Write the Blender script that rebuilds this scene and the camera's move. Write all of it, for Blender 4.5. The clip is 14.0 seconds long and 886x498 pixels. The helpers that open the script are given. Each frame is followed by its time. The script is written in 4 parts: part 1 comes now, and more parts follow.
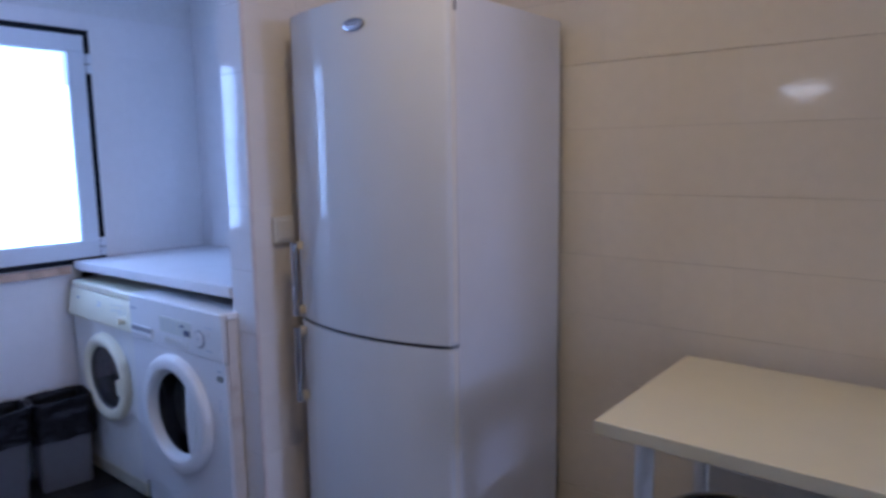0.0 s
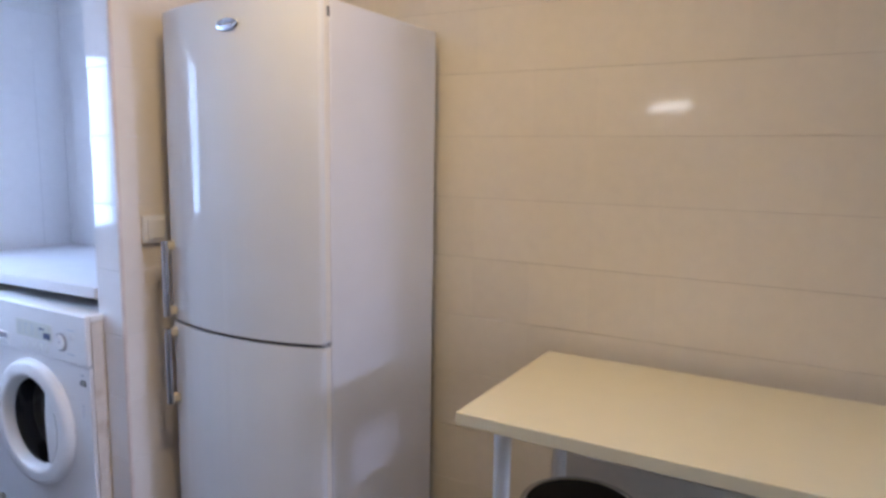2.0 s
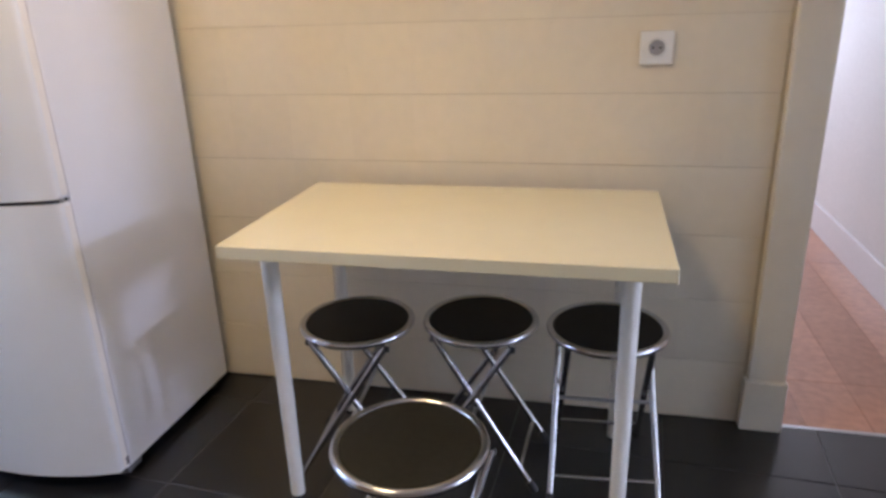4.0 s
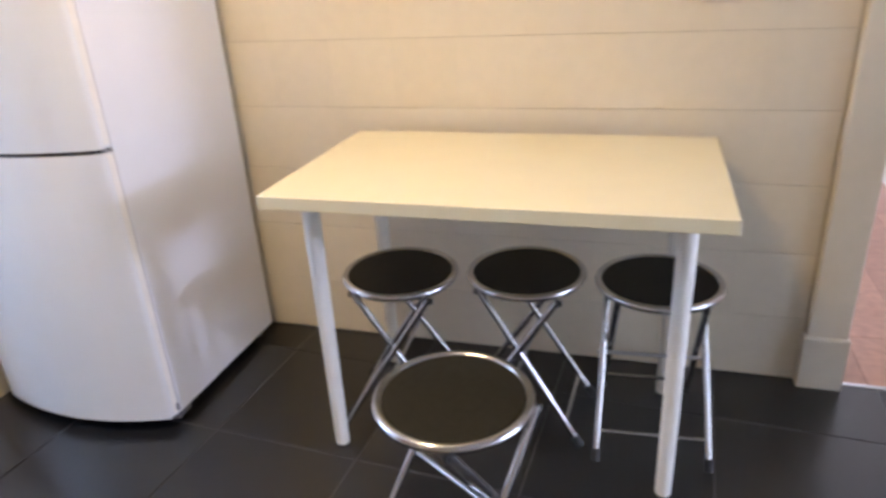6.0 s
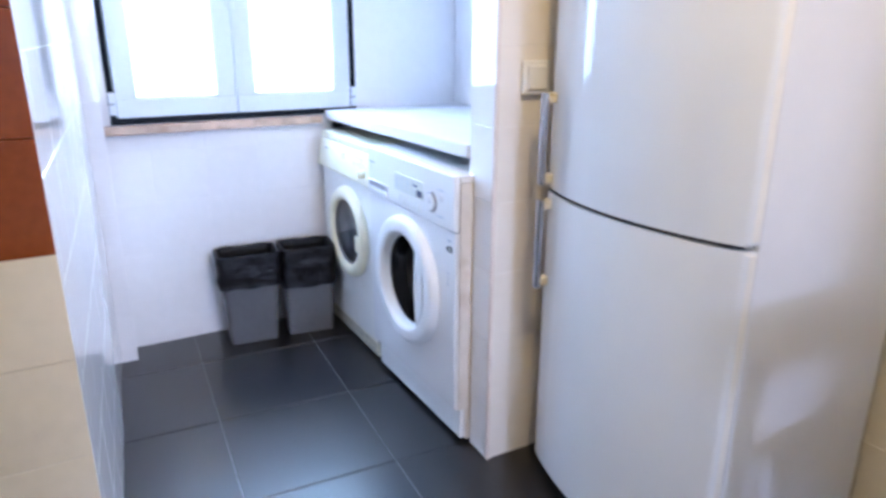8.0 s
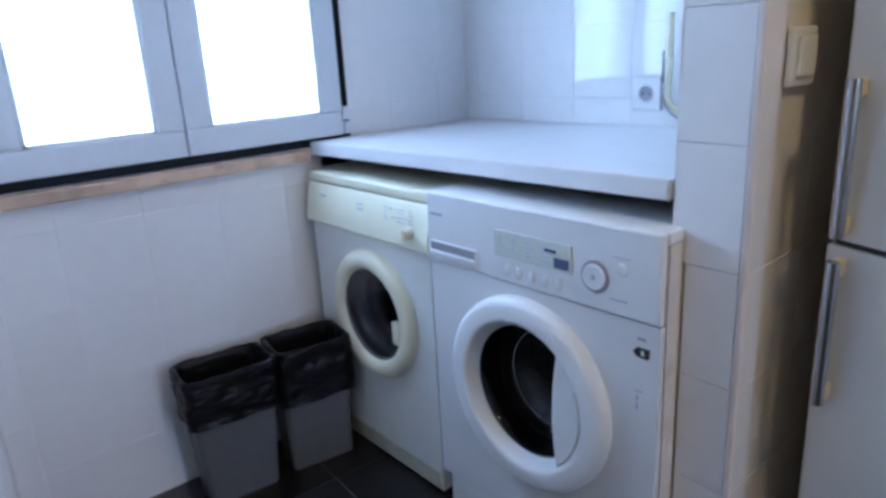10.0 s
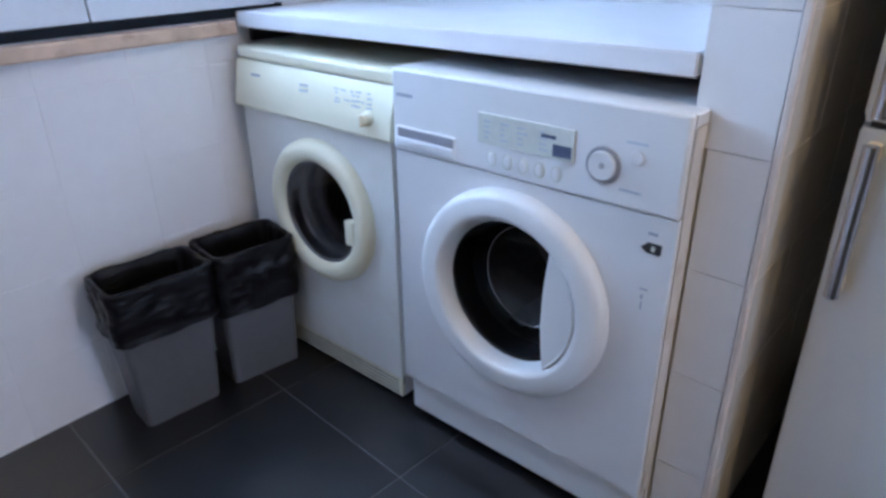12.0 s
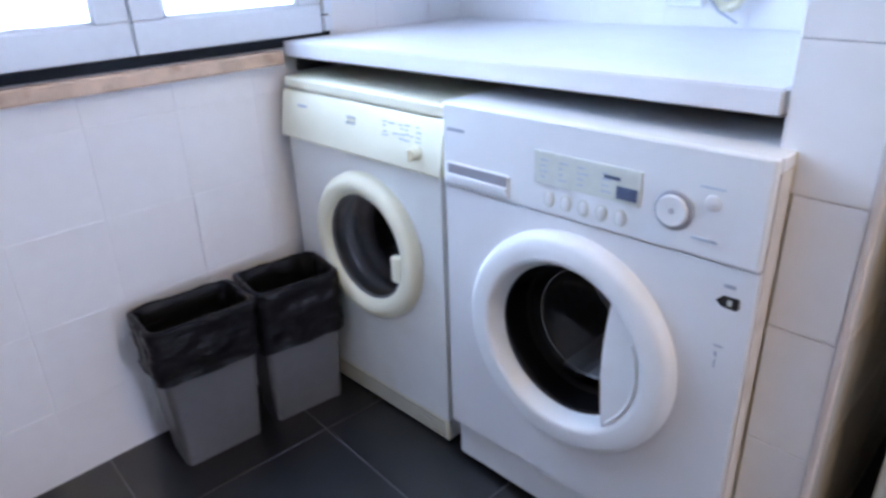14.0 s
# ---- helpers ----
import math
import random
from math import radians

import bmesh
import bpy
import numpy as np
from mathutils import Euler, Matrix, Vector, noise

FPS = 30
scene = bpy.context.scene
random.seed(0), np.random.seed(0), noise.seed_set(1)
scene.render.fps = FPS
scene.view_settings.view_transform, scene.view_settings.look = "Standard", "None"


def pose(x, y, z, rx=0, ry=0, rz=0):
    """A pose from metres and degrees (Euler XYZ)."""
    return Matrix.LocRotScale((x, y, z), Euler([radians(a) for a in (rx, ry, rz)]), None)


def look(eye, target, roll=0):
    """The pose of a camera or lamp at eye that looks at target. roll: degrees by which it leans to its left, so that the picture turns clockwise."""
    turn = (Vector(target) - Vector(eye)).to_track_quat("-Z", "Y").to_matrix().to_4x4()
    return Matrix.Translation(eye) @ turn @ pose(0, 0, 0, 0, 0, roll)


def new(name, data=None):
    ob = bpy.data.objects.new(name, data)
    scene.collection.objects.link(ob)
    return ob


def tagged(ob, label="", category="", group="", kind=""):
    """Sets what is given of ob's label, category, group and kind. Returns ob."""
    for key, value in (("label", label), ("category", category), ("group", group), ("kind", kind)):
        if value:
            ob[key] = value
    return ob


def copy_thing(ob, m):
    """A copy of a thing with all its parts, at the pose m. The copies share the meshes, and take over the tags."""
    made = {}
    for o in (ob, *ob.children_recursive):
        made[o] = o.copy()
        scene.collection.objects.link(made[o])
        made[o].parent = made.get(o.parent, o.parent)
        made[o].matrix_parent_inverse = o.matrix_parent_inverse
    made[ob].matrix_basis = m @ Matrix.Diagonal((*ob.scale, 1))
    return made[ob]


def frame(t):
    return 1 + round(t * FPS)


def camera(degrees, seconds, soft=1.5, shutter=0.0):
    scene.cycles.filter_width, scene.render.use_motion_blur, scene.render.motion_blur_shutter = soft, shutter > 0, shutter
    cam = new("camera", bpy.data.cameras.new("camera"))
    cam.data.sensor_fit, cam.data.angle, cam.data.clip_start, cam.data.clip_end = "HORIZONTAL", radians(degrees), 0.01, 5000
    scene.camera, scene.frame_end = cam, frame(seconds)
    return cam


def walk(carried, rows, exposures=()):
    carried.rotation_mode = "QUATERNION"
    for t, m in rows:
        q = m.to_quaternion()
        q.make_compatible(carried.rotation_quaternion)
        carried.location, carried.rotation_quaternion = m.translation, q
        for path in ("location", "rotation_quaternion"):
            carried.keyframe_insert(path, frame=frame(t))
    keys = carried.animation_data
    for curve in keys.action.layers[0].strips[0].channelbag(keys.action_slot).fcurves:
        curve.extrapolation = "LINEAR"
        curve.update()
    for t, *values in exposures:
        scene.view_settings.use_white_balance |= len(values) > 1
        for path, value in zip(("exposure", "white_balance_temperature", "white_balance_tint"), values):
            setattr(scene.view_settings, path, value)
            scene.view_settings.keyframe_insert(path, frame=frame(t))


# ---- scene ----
cam = camera(66.9, 14.0, soft=3.0, shutter=0.4)
PATH = [
    (0, (1.078, -1.963, 1.334), (-0.161, -0.418, 1.056), -0.8),
    (0.5, (1.148, -1.964, 1.32), (0.101, -0.282, 1.05), -1.0),
    (1, (1.176, -1.957, 1.327), (0.248, -0.206, 1.056), 0.4),
    (1.5, (1.171, -1.954, 1.347), (0.185, -0.231, 1.106), 0.3),
    (2, (1.165, -1.976, 1.339), (0.18, -0.256, 1.068), 0.9),
    (2.5, (1.182, -1.966, 1.303), (0.228, -0.251, 0.918), 0.9),
    (3, (1.207, -1.974, 1.277), (0.353, -0.246, 0.744), 0.1),
    (3.5, (1.25, -1.958, 1.241), (0.609, -0.172, 0.609), -1.0),
    (3.7, (1.274, -1.947, 1.242), (0.735, -0.133, 0.596), -1.5),
    (4.4, (1.298, -1.931, 1.236), (0.914, -0.099, 0.515), -2.2),
    (5.1, (1.315, -1.915, 1.229), (0.985, -0.095, 0.45), -3.1),
    (5.8, (1.311, -1.902, 1.223), (0.825, -0.134, 0.423), -3.5),
    (6, (1.279, -1.892, 1.221), (0.72, -0.148, 0.418), -3.4),
    (6.5, (1.2, -1.869, 1.215), (0.395, -0.215, 0.429), -2.9),
    (7, (1.071, -1.854, 1.216), (-0.027, -0.359, 0.467), -2.0),
    (7.5, (0.921, -1.798, 1.192), (-0.496, -0.578, 0.483), -1.4),
    (8, (0.783, -1.697, 1.215), (-0.876, -0.764, 0.6), 0.2),
    (8.5, (0.577, -1.676, 1.188), (-1.14, -0.819, 0.624), 1.9),
    (8.7, (0.446, -1.686, 1.178), (-1.273, -0.797, 0.671), 0.6),
    (10.8, (-0.371, -1.72, 1.12), (-1.668, -0.379, 0.397), -1.8),
    (11, (-0.387, -1.714, 1.109), (-1.657, -0.387, 0.32), -2.0),
    (11.5, (-0.404, -1.72, 1.095), (-1.617, -0.385, 0.232), -1.4),
    (12, (-0.412, -1.721, 1.088), (-1.598, -0.365, 0.22), -0.7),
    (12.5, (-0.418, -1.714, 1.09), (-1.608, -0.35, 0.24), -1.6),
    (13, (-0.422, -1.708, 1.091), (-1.613, -0.337, 0.252), -1.6),
    (13.5, (-0.431, -1.701, 1.091), (-1.637, -0.321, 0.289), -0.8),
    (14, (-0.48, -1.664, 1.102), (-1.776, -0.382, 0.279), -1.9),
]
EXPOSURES = [(0.0, -1.54, 4950, 18), (0.5, -1.26, 5450, 20), (1.0, -1.03, 5700, 15), (2.0, -0.68, 5850, 12), (3.0, -0.65, 5800, 12), (3.6, -0.4, 6050, 11), (6.0, 0.32, 6250, 10), (7.0, 0.37, 5900, 8), (7.5, 0.31, 5750, 8), (8.0, 0.12, 5700, 7), (8.7, -0.22, 5650, 5), (10.8, -1.28, 5700, 3), (12.0, -0.75, 5850, 5), (13.0, -0.55, 6050, 8), (14.0, -0.4, 6200, 9)]
walk(cam, [(t, look(eye, target, roll)) for t, eye, target, roll in PATH], EXPOSURES)

# ---------------------------------------------------------------- world and light
world = bpy.data.worlds.new("world")
scene.world = world
world.use_nodes = True
wn = world.node_tree.nodes
sky = wn.new("ShaderNodeTexSky")
sky.sky_type, sky.sun_disc = "NISHITA", False
sky.sun_elevation, sky.sun_rotation = radians(38), radians(200)
wn["Background"].inputs[1].default_value = 0.08
world.node_tree.links.new(sky.outputs[0], wn["Background"].inputs[0])


def area_light(name, m, sx, sy, watts, color, spread=180):
    data = bpy.data.lights.new(name, "AREA")
    data.shape, data.size, data.size_y, data.energy, data.color = "RECTANGLE", sx, sy, watts, color
    data.spread = radians(spread)
    ob = new(name, data)
    ob.matrix_world = m
    return ob


# daylight through the laundry window and the unseen glazed door
area_light("laundry_window_light", look((-1.988, -1.07, 1.39), (0, -1.07, 1.25)), 0.86, 0.84, 30.0, (0.49, 0.64, 1.0))
area_light("balcony_door_light", look((9.0, -0.78, 1.68), (0, -0.5, 0.5)), 0.34, 0.34, 76, (0.60, 0.65, 1.0), 120)
# fill lamp added at the corridor's far end to brighten its wall
area_light("corridor_fill_light", look((1.6, 3.55, 1.5), (2.3, 0.5, 1.0)), 0.9, 1.2, 30, (0.82, 0.82, 1.0))
# warm kitchen lamps
area_light("ceiling_lamp_light", look((0.38, -1.08, 2.38), (0.38, -1.08, 0)), 0.3, 0.3, 22, (1.0, 0.69, 0.33))

# ---------------------------------------------------------------- materials


def material(name, color, rough=0.5, metal=0.0, vary=0.0, grain=0.0, grain_scale=60.0, bump=0.0, bump_scale=40.0, bump_dist=0.002,
             stain=0.0, stain_color=(0.3, 0.25, 0.2), stain_scale=3.0, coat=0.0, rough_vary=0.0, spec=0.5, folds=None):
    m = bpy.data.materials.new(name)
    m.use_nodes = True
    nt = m.node_tree
    n, l = nt.nodes, nt.links
    b = n["Principled BSDF"]
    b.inputs["Roughness"].default_value, b.inputs["Metallic"].default_value = rough, metal
    b.inputs["Coat Weight"].default_value, b.inputs["Coat Roughness"].default_value = coat, 0.08
    b.inputs["Specular IOR Level"].default_value = spec
    geo = n.new("ShaderNodeNewGeometry")
    rgb = n.new("ShaderNodeRGB")
    rgb.outputs[0].default_value = (*color, 1)
    out = rgb.outputs[0]

    def noise_tex(scale, detail=4.0):
        t = n.new("ShaderNodeTexNoise")
        t.inputs["Scale"].default_value, t.inputs["Detail"].default_value = scale, detail
        l.new(geo.outputs["Position"], t.inputs["Vector"])
        return t.outputs["Fac"]

    def scaled(fac_out, lo, hi):
        r = n.new("ShaderNodeMapRange")
        r.inputs["From Min"].default_value, r.inputs["From Max"].default_value = 0.3, 0.7
        r.inputs["To Min"].default_value, r.inputs["To Max"].default_value = lo, hi
        l.new(fac_out, r.inputs["Value"])
        return r.outputs[0]

    def hsv_value(color_out, val_out):
        h = n.new("ShaderNodeHueSaturation")
        l.new(color_out, h.inputs["Color"])
        l.new(val_out, h.inputs["Value"])
        return h.outputs[0]

    if vary:
        info = n.new("ShaderNodeObjectInfo")
        r = n.new("ShaderNodeMapRange")
        r.inputs["To Min"].default_value, r.inputs["To Max"].default_value = 1 - vary, 1 + vary
        l.new(info.outputs["Random"], r.inputs["Value"])
        out = hsv_value(out, r.outputs[0])
    if grain:
        out = hsv_value(out, scaled(noise_tex(grain_scale), 1 - grain, 1 + grain))
        out = hsv_value(out, scaled(noise_tex(2.5), 1 - grain * 0.7, 1 + grain * 0.7))
    if stain:
        mix = n.new("ShaderNodeMix")
        mix.data_type = "RGBA"
        ramp = n.new("ShaderNodeMapRange")
        ramp.inputs["From Min"].default_value, ramp.inputs["From Max"].default_value = 0.55, 0.75
        ramp.inputs["To Max"].default_value = stain
        l.new(noise_tex(stain_scale, 6.0), ramp.inputs["Value"])
        l.new(ramp.outputs[0], mix.inputs["Factor"])
        l.new(out, mix.inputs["A"])
        mix.inputs["B"].default_value = (*stain_color, 1)
        out = mix.outputs["Result"]
    l.new(out, b.inputs["Base Color"])
    if rough_vary:
        l.new(scaled(noise_tex(9.0), max(rough - rough_vary, 0.02), rough + rough_vary), b.inputs["Roughness"])
    if bump:
        bp = n.new("ShaderNodeBump")
        bp.inputs["Strength"].default_value, bp.inputs["Distance"].default_value = bump, bump_dist
        height = noise_tex(bump_scale)
        if folds:
            stretch = n.new("ShaderNodeMapping")
            stretch.inputs["Rotation"].default_value = (radians(28), radians(20), 0)
            stretch.inputs["Scale"].default_value = folds
            l.new(geo.outputs["Position"], stretch.inputs["Vector"])
            l.new(stretch.outputs[0], height.node.inputs["Vector"])
        l.new(height, bp.inputs["Height"])
        l.new(bp.outputs[0], b.inputs["Normal"])
    return m


def glowing(name, color, strength, blotch=0.0):
    m = bpy.data.materials.new(name)
    m.use_nodes = True
    n, l = m.node_tree.nodes, m.node_tree.links
    b = n["Principled BSDF"]
    b.inputs["Base Color"].default_value = (*color, 1)
    b.inputs["Emission Color"].default_value = (*color, 1)
    b.inputs["Emission Strength"].default_value = strength
    if blotch:
        geo, t, r = n.new("ShaderNodeNewGeometry"), n.new("ShaderNodeTexNoise"), n.new("ShaderNodeMapRange")
        t.inputs["Scale"].default_value, t.inputs["Detail"].default_value = 1.6, 1.0
        r.inputs["From Min"].default_value, r.inputs["From Max"].default_value = 0.3, 0.7
        r.inputs["To Min"].default_value, r.inputs["To Max"].default_value = strength * (1 - blotch), strength * (1 + blotch)
        l.new(geo.outputs["Position"], t.inputs["Vector"])
        l.new(t.outputs["Fac"], r.inputs["Value"])
        l.new(r.outputs[0], b.inputs["Emission Strength"])
    return m


def frosted(name, rough):
    m = bpy.data.materials.new(name)
    m.use_nodes = True
    b = m.node_tree.nodes["Principled BSDF"]
    b.inputs["Base Color"].default_value = (0.95, 0.98, 1.0, 1)
    b.inputs["Transmission Weight"].default_value = 1.0
    b.inputs["Roughness"].default_value = rough
    b.inputs["IOR"].default_value = 1.3
    return m


M_TILE_CREAM = material("glazed_cream_tile", (0.78, 0.71, 0.59), 0.075, vary=0.015, grain=0.02, grain_scale=25, bump=0.06, bump_scale=6, spec=0.65)
M_TILE_WHITE = material("glazed_white_tile", (0.85, 0.83, 0.825), 0.045, vary=0.012, grain=0.015, grain_scale=25, bump=0.03, bump_scale=4, spec=0.75)
M_TILE_WARM = material("glazed_warm_white_tile", (0.82, 0.77, 0.71), 0.10, vary=0.012, grain=0.015, grain_scale=25, bump=0.04, bump_scale=5, spec=0.65)
M_TILE_RUST = material("glazed_rust_tile", (0.20, 0.046, 0.011), 0.12, vary=0.06, grain=0.08, bump=0.1, bump_scale=7)
M_TILE_SAND = material("glazed_sand_tile", (0.74, 0.65, 0.48), 0.12, vary=0.02, grain=0.03, grain_scale=25, bump=0.06, bump_scale=6, spec=0.6)
M_GROUT = material("tile_grout", (0.62, 0.55, 0.45), 0.7, grain=0.05, bump=0.4, bump_scale=400)
M_GROUT_WHITE = material("white_tile_grout", (0.80, 0.785, 0.78), 0.7, grain=0.05, bump=0.3, bump_scale=400)
M_GROUT_FLOOR = material("floor_grout", (0.14, 0.14, 0.155), 0.7, grain=0.15, bump=0.4, bump_scale=400)
M_FLOOR = material("dark_stoneware", (0.0065, 0.0067, 0.0085), 0.29, vary=0.10, grain=0.16, grain_scale=70, bump=0.08, bump_scale=160, spec=0.85)
M_PAINT = material("white_wall_paint", (0.78, 0.76, 0.74), 0.7, grain=0.03, bump=0.25, bump_scale=150)
M_ENAMEL = material("white_enamel", (0.76, 0.75, 0.75), 0.28, grain=0.015, grain_scale=8, bump=0.08, bump_scale=300, spec=0.4)
M_ENAMEL_DOOR = material("glossy_white_enamel", (0.76, 0.77, 0.77), 0.075, grain=0.012, grain_scale=8, bump=0.04, bump_scale=12, spec=0.24)
M_WHITE_PLASTIC = material("white_plastic", (0.80, 0.80, 0.80), 0.32, grain=0.02, grain_scale=12)
M_CREAM_PLASTIC = material("yellowed_plastic", (0.86, 0.82, 0.63), 0.36, grain=0.02, grain_scale=10, stain=0.12, stain_color=(0.66, 0.59, 0.42), stain_scale=6)
M_BRACKET = material("yellowed_handle_bracket", (0.73, 0.67, 0.54), 0.4, grain=0.05, grain_scale=40)
M_BEIGE = material("yellowed_enamel_edge", (0.70, 0.64, 0.57), 0.4, grain=0.06, grain_scale=30, stain=0.35, stain_color=(0.40, 0.27, 0.16), stain_scale=14)
M_CHROME = material("chrome", (0.54, 0.54, 0.57), 0.20, metal=1.0, rough_vary=0.05)
M_STEEL = material("brushed_steel", (0.55, 0.55, 0.57), 0.3, metal=1.0, grain=0.08, grain_scale=200)
M_VINYL = material("black_vinyl", (0.0035, 0.0035, 0.0035), 0.5, grain=0.2, bump=0.4, bump_scale=350, spec=0.18)
M_VINYL_BROWN = material("dark_brown_vinyl", (0.015, 0.013, 0.008), 0.55, grain=0.2, bump=0.4, bump_scale=350, spec=0.2)
M_RUBBER = material("dark_rubber", (0.02, 0.02, 0.02), 0.6, grain=0.1)
M_GASKET_PALE = material("pale_grey_door_gasket", (0.40, 0.37, 0.35), 0.6, grain=0.1)
M_SEAM = material("black_door_gasket", (0.035, 0.033, 0.033), 0.6, grain=0.1)
M_DOOR_TRIM = material("cream_door_edge", (0.80, 0.76, 0.69), 0.4, grain=0.03, grain_scale=20)
M_GASKET = material("grey_gasket", (0.16, 0.15, 0.15), 0.6, grain=0.1)
M_LAMINATE = material("white_laminate", (0.83, 0.765, 0.555), 0.16, grain=0.012, grain_scale=14, bump=0.03, bump_scale=60)
M_LEG = material("lacquered_metal_leg", (0.84, 0.81, 0.75), 0.35, grain=0.03, grain_scale=20)
M_WORKTOP = material("white_worktop", (0.77, 0.76, 0.775), 0.34, grain=0.02, grain_scale=18, bump=0.05, bump_scale=80)
# dark brown that carries the shade of the gap below the worktop
M_GAP_SHADE = material("worktop_gap_shade", (0.10, 0.075, 0.055), 0.9, grain=0.25, grain_scale=120, bump=0.3, bump_scale=200)
M_BIN = material("grey_bin_plastic", (0.10, 0.10, 0.104), 0.42, grain=0.05, grain_scale=40, bump=0.15, bump_scale=200)
M_BAG = material("black_bag_film", (0.004, 0.004, 0.005), 0.34, grain=0.2, bump=0.6, bump_scale=70, bump_dist=0.006, folds=(0.35, 0.35, 1.3), spec=0.2)
M_DARK = material("dark_interior", (0.012, 0.012, 0.013), 0.5, grain=0.1)
M_DRUM = material("drum_steel", (0.30, 0.30, 0.31), 0.30, metal=1.0, grain=0.15, grain_scale=60)
M_LCD = material("blue_grey_display", (0.10, 0.13, 0.22), 0.2, grain=0.1)
M_LABEL = material("printed_panel", (0.66, 0.68, 0.62), 0.35, grain=0.05)
M_PRINT = material("grey_print", (0.38, 0.40, 0.46), 0.5, grain=0.1)
M_PALE_PRINT = material("faded_blue_print", (0.52, 0.57, 0.64), 0.5, grain=0.1)
M_RECESS = material("grey_plastic_and_recess_shade", (0.30, 0.30, 0.33), 0.5, grain=0.05)
M_BLACK_PRINT = material("black_print", (0.02, 0.02, 0.025), 0.5, grain=0.1)
M_ALU = material("white_aluminium", (0.72, 0.75, 0.79), 0.35, grain=0.02)
M_SEAL = material("black_window_seal", (0.006, 0.009, 0.013), 0.6, grain=0.1, spec=0.15)
M_MARBLE = material("pink_marble", (0.60, 0.43, 0.31), 0.3, grain=0.18, grain_scale=18, stain=0.8, stain_color=(0.33, 0.19, 0.11), stain_scale=17, bump=0.1)
M_TRIM = material("cream_trim_paint", (0.74, 0.68, 0.58), 0.35, grain=0.02, grain_scale=20)
M_CORNER = material("pinkish_corner_trim", (0.72, 0.63, 0.57), 0.35, grain=0.05, grain_scale=20)
M_SKIRT = material("white_skirting_paint", (0.80, 0.79, 0.80), 0.35, grain=0.02)
M_WOOD = material("reddish_wood_floor", (0.50, 0.26, 0.17), 0.30, vary=0.08, grain=0.12, grain_scale=30, bump=0.1, bump_scale=60)
M_DAY = glowing("daylight_backdrop", (0.66, 0.86, 1.0), 5.0, 0.2)
M_DAY_PLAIN = glowing("bright_sky_backdrop", (0.85, 0.9, 1.0), 5.0, 0.1)
M_LAMP = glowing("warm_lamp_diffuser", (1.0, 0.78, 0.50), 5.0)
M_LAMP_WHITE = glowing("white_lamp_tube", (1.0, 0.95, 0.86), 26.0)


def dark_glass(name, tint):
    """Thin tinted glass: clear through, glossy on top."""
    m = bpy.data.materials.new(name)
    m.use_nodes = True
    n, l = m.node_tree.nodes, m.node_tree.links
    n.remove(n["Principled BSDF"])
    tr, gl, mix, fr = n.new("ShaderNodeBsdfTransparent"), n.new("ShaderNodeBsdfGlossy"), n.new("ShaderNodeMixShader"), n.new("ShaderNodeFresnel")
    tr.inputs["Color"].default_value = (*tint, 1)
    gl.inputs["Roughness"].default_value = 0.04
    fr.inputs["IOR"].default_value = 1.5
    l.new(fr.outputs[0], mix.inputs[0])
    l.new(tr.outputs[0], mix.inputs[1])
    l.new(gl.outputs[0], mix.inputs[2])
    l.new(mix.outputs[0], n["Material Output"].inputs["Surface"])
    return m


M_FROST = frosted("frosted_glass", 0.55)
M_GLASS = frosted("clear_glass", 0.02)
M_LENS = dark_glass("dark_porthole_glass", (0.55, 0.55, 0.57))
M_LENS_CLEAR = dark_glass("porthole_glass", (0.90, 0.90, 0.92))
M_COLLAR = material("grey_collar", (0.92, 0.92, 0.93), 0.22, metal=0.8, grain=0.08, grain_scale=30)
M_COLLAR_DARK = material("dark_collar", (0.045, 0.045, 0.05), 0.15, grain=0.1, grain_scale=30)
M_KICK = material("grimy_yellowed_plastic", (0.80, 0.76, 0.58), 0.4, grain=0.05, grain_scale=20, stain=0.45, stain_color=(0.30, 0.24, 0.14), stain_scale=22)
M_ENAMEL_WARM = material("aged_white_enamel", (0.82, 0.81, 0.765), 0.30, grain=0.02, grain_scale=9, bump=0.06, bump_scale=300, stain=0.24, stain_color=(0.58, 0.51, 0.38), stain_scale=9, spec=0.45)

# ---------------------------------------------------------------- mesh helpers


def part(name, bm, mat, parent=None, label="", smooth=False):
    """Link a bmesh as one mesh object under a thing or a part."""
    me = bpy.data.meshes.new(name)
    bmesh.ops.recalc_face_normals(bm, faces=bm.faces)
    bm.to_mesh(me)
    bm.free()
    me.materials.append(mat)
    if smooth:
        me.shade_smooth()
        me.set_sharp_from_angle(angle=radians(40))
        # broad flat faces stay flat beside their rounded edges
        for p in me.polygons:
            if max(abs(c) for c in p.normal) > 0.99999:
                p.use_smooth = False
    ob = new(name, me)
    ob.parent = parent
    if label:
        ob["label"] = label
    return ob


def thing(name, m, label, category, group="", kind=""):
    ob = new(name)
    ob.empty_display_size = 0.1
    ob.matrix_world = m
    return tagged(ob, label, category, group, kind)


def box(x0, y0, z0, x1, y1, z1, bevel=0.0, segments=2, bm=None):
    bm = bm or bmesh.new()
    r = bmesh.ops.create_cube(bm, size=1)
    for v in r["verts"]:
        v.co = Vector((x0 + (v.co.x + 0.5) * (x1 - x0), y0 + (v.co.y + 0.5) * (y1 - y0), z0 + (v.co.z + 0.5) * (z1 - z0)))
    if bevel:
        edges = {e for v in r["verts"] for e in v.link_edges}
        bmesh.ops.bevel(bm, geom=list(edges), offset=bevel, segments=segments, affect="EDGES", profile=0.5)
    return bm


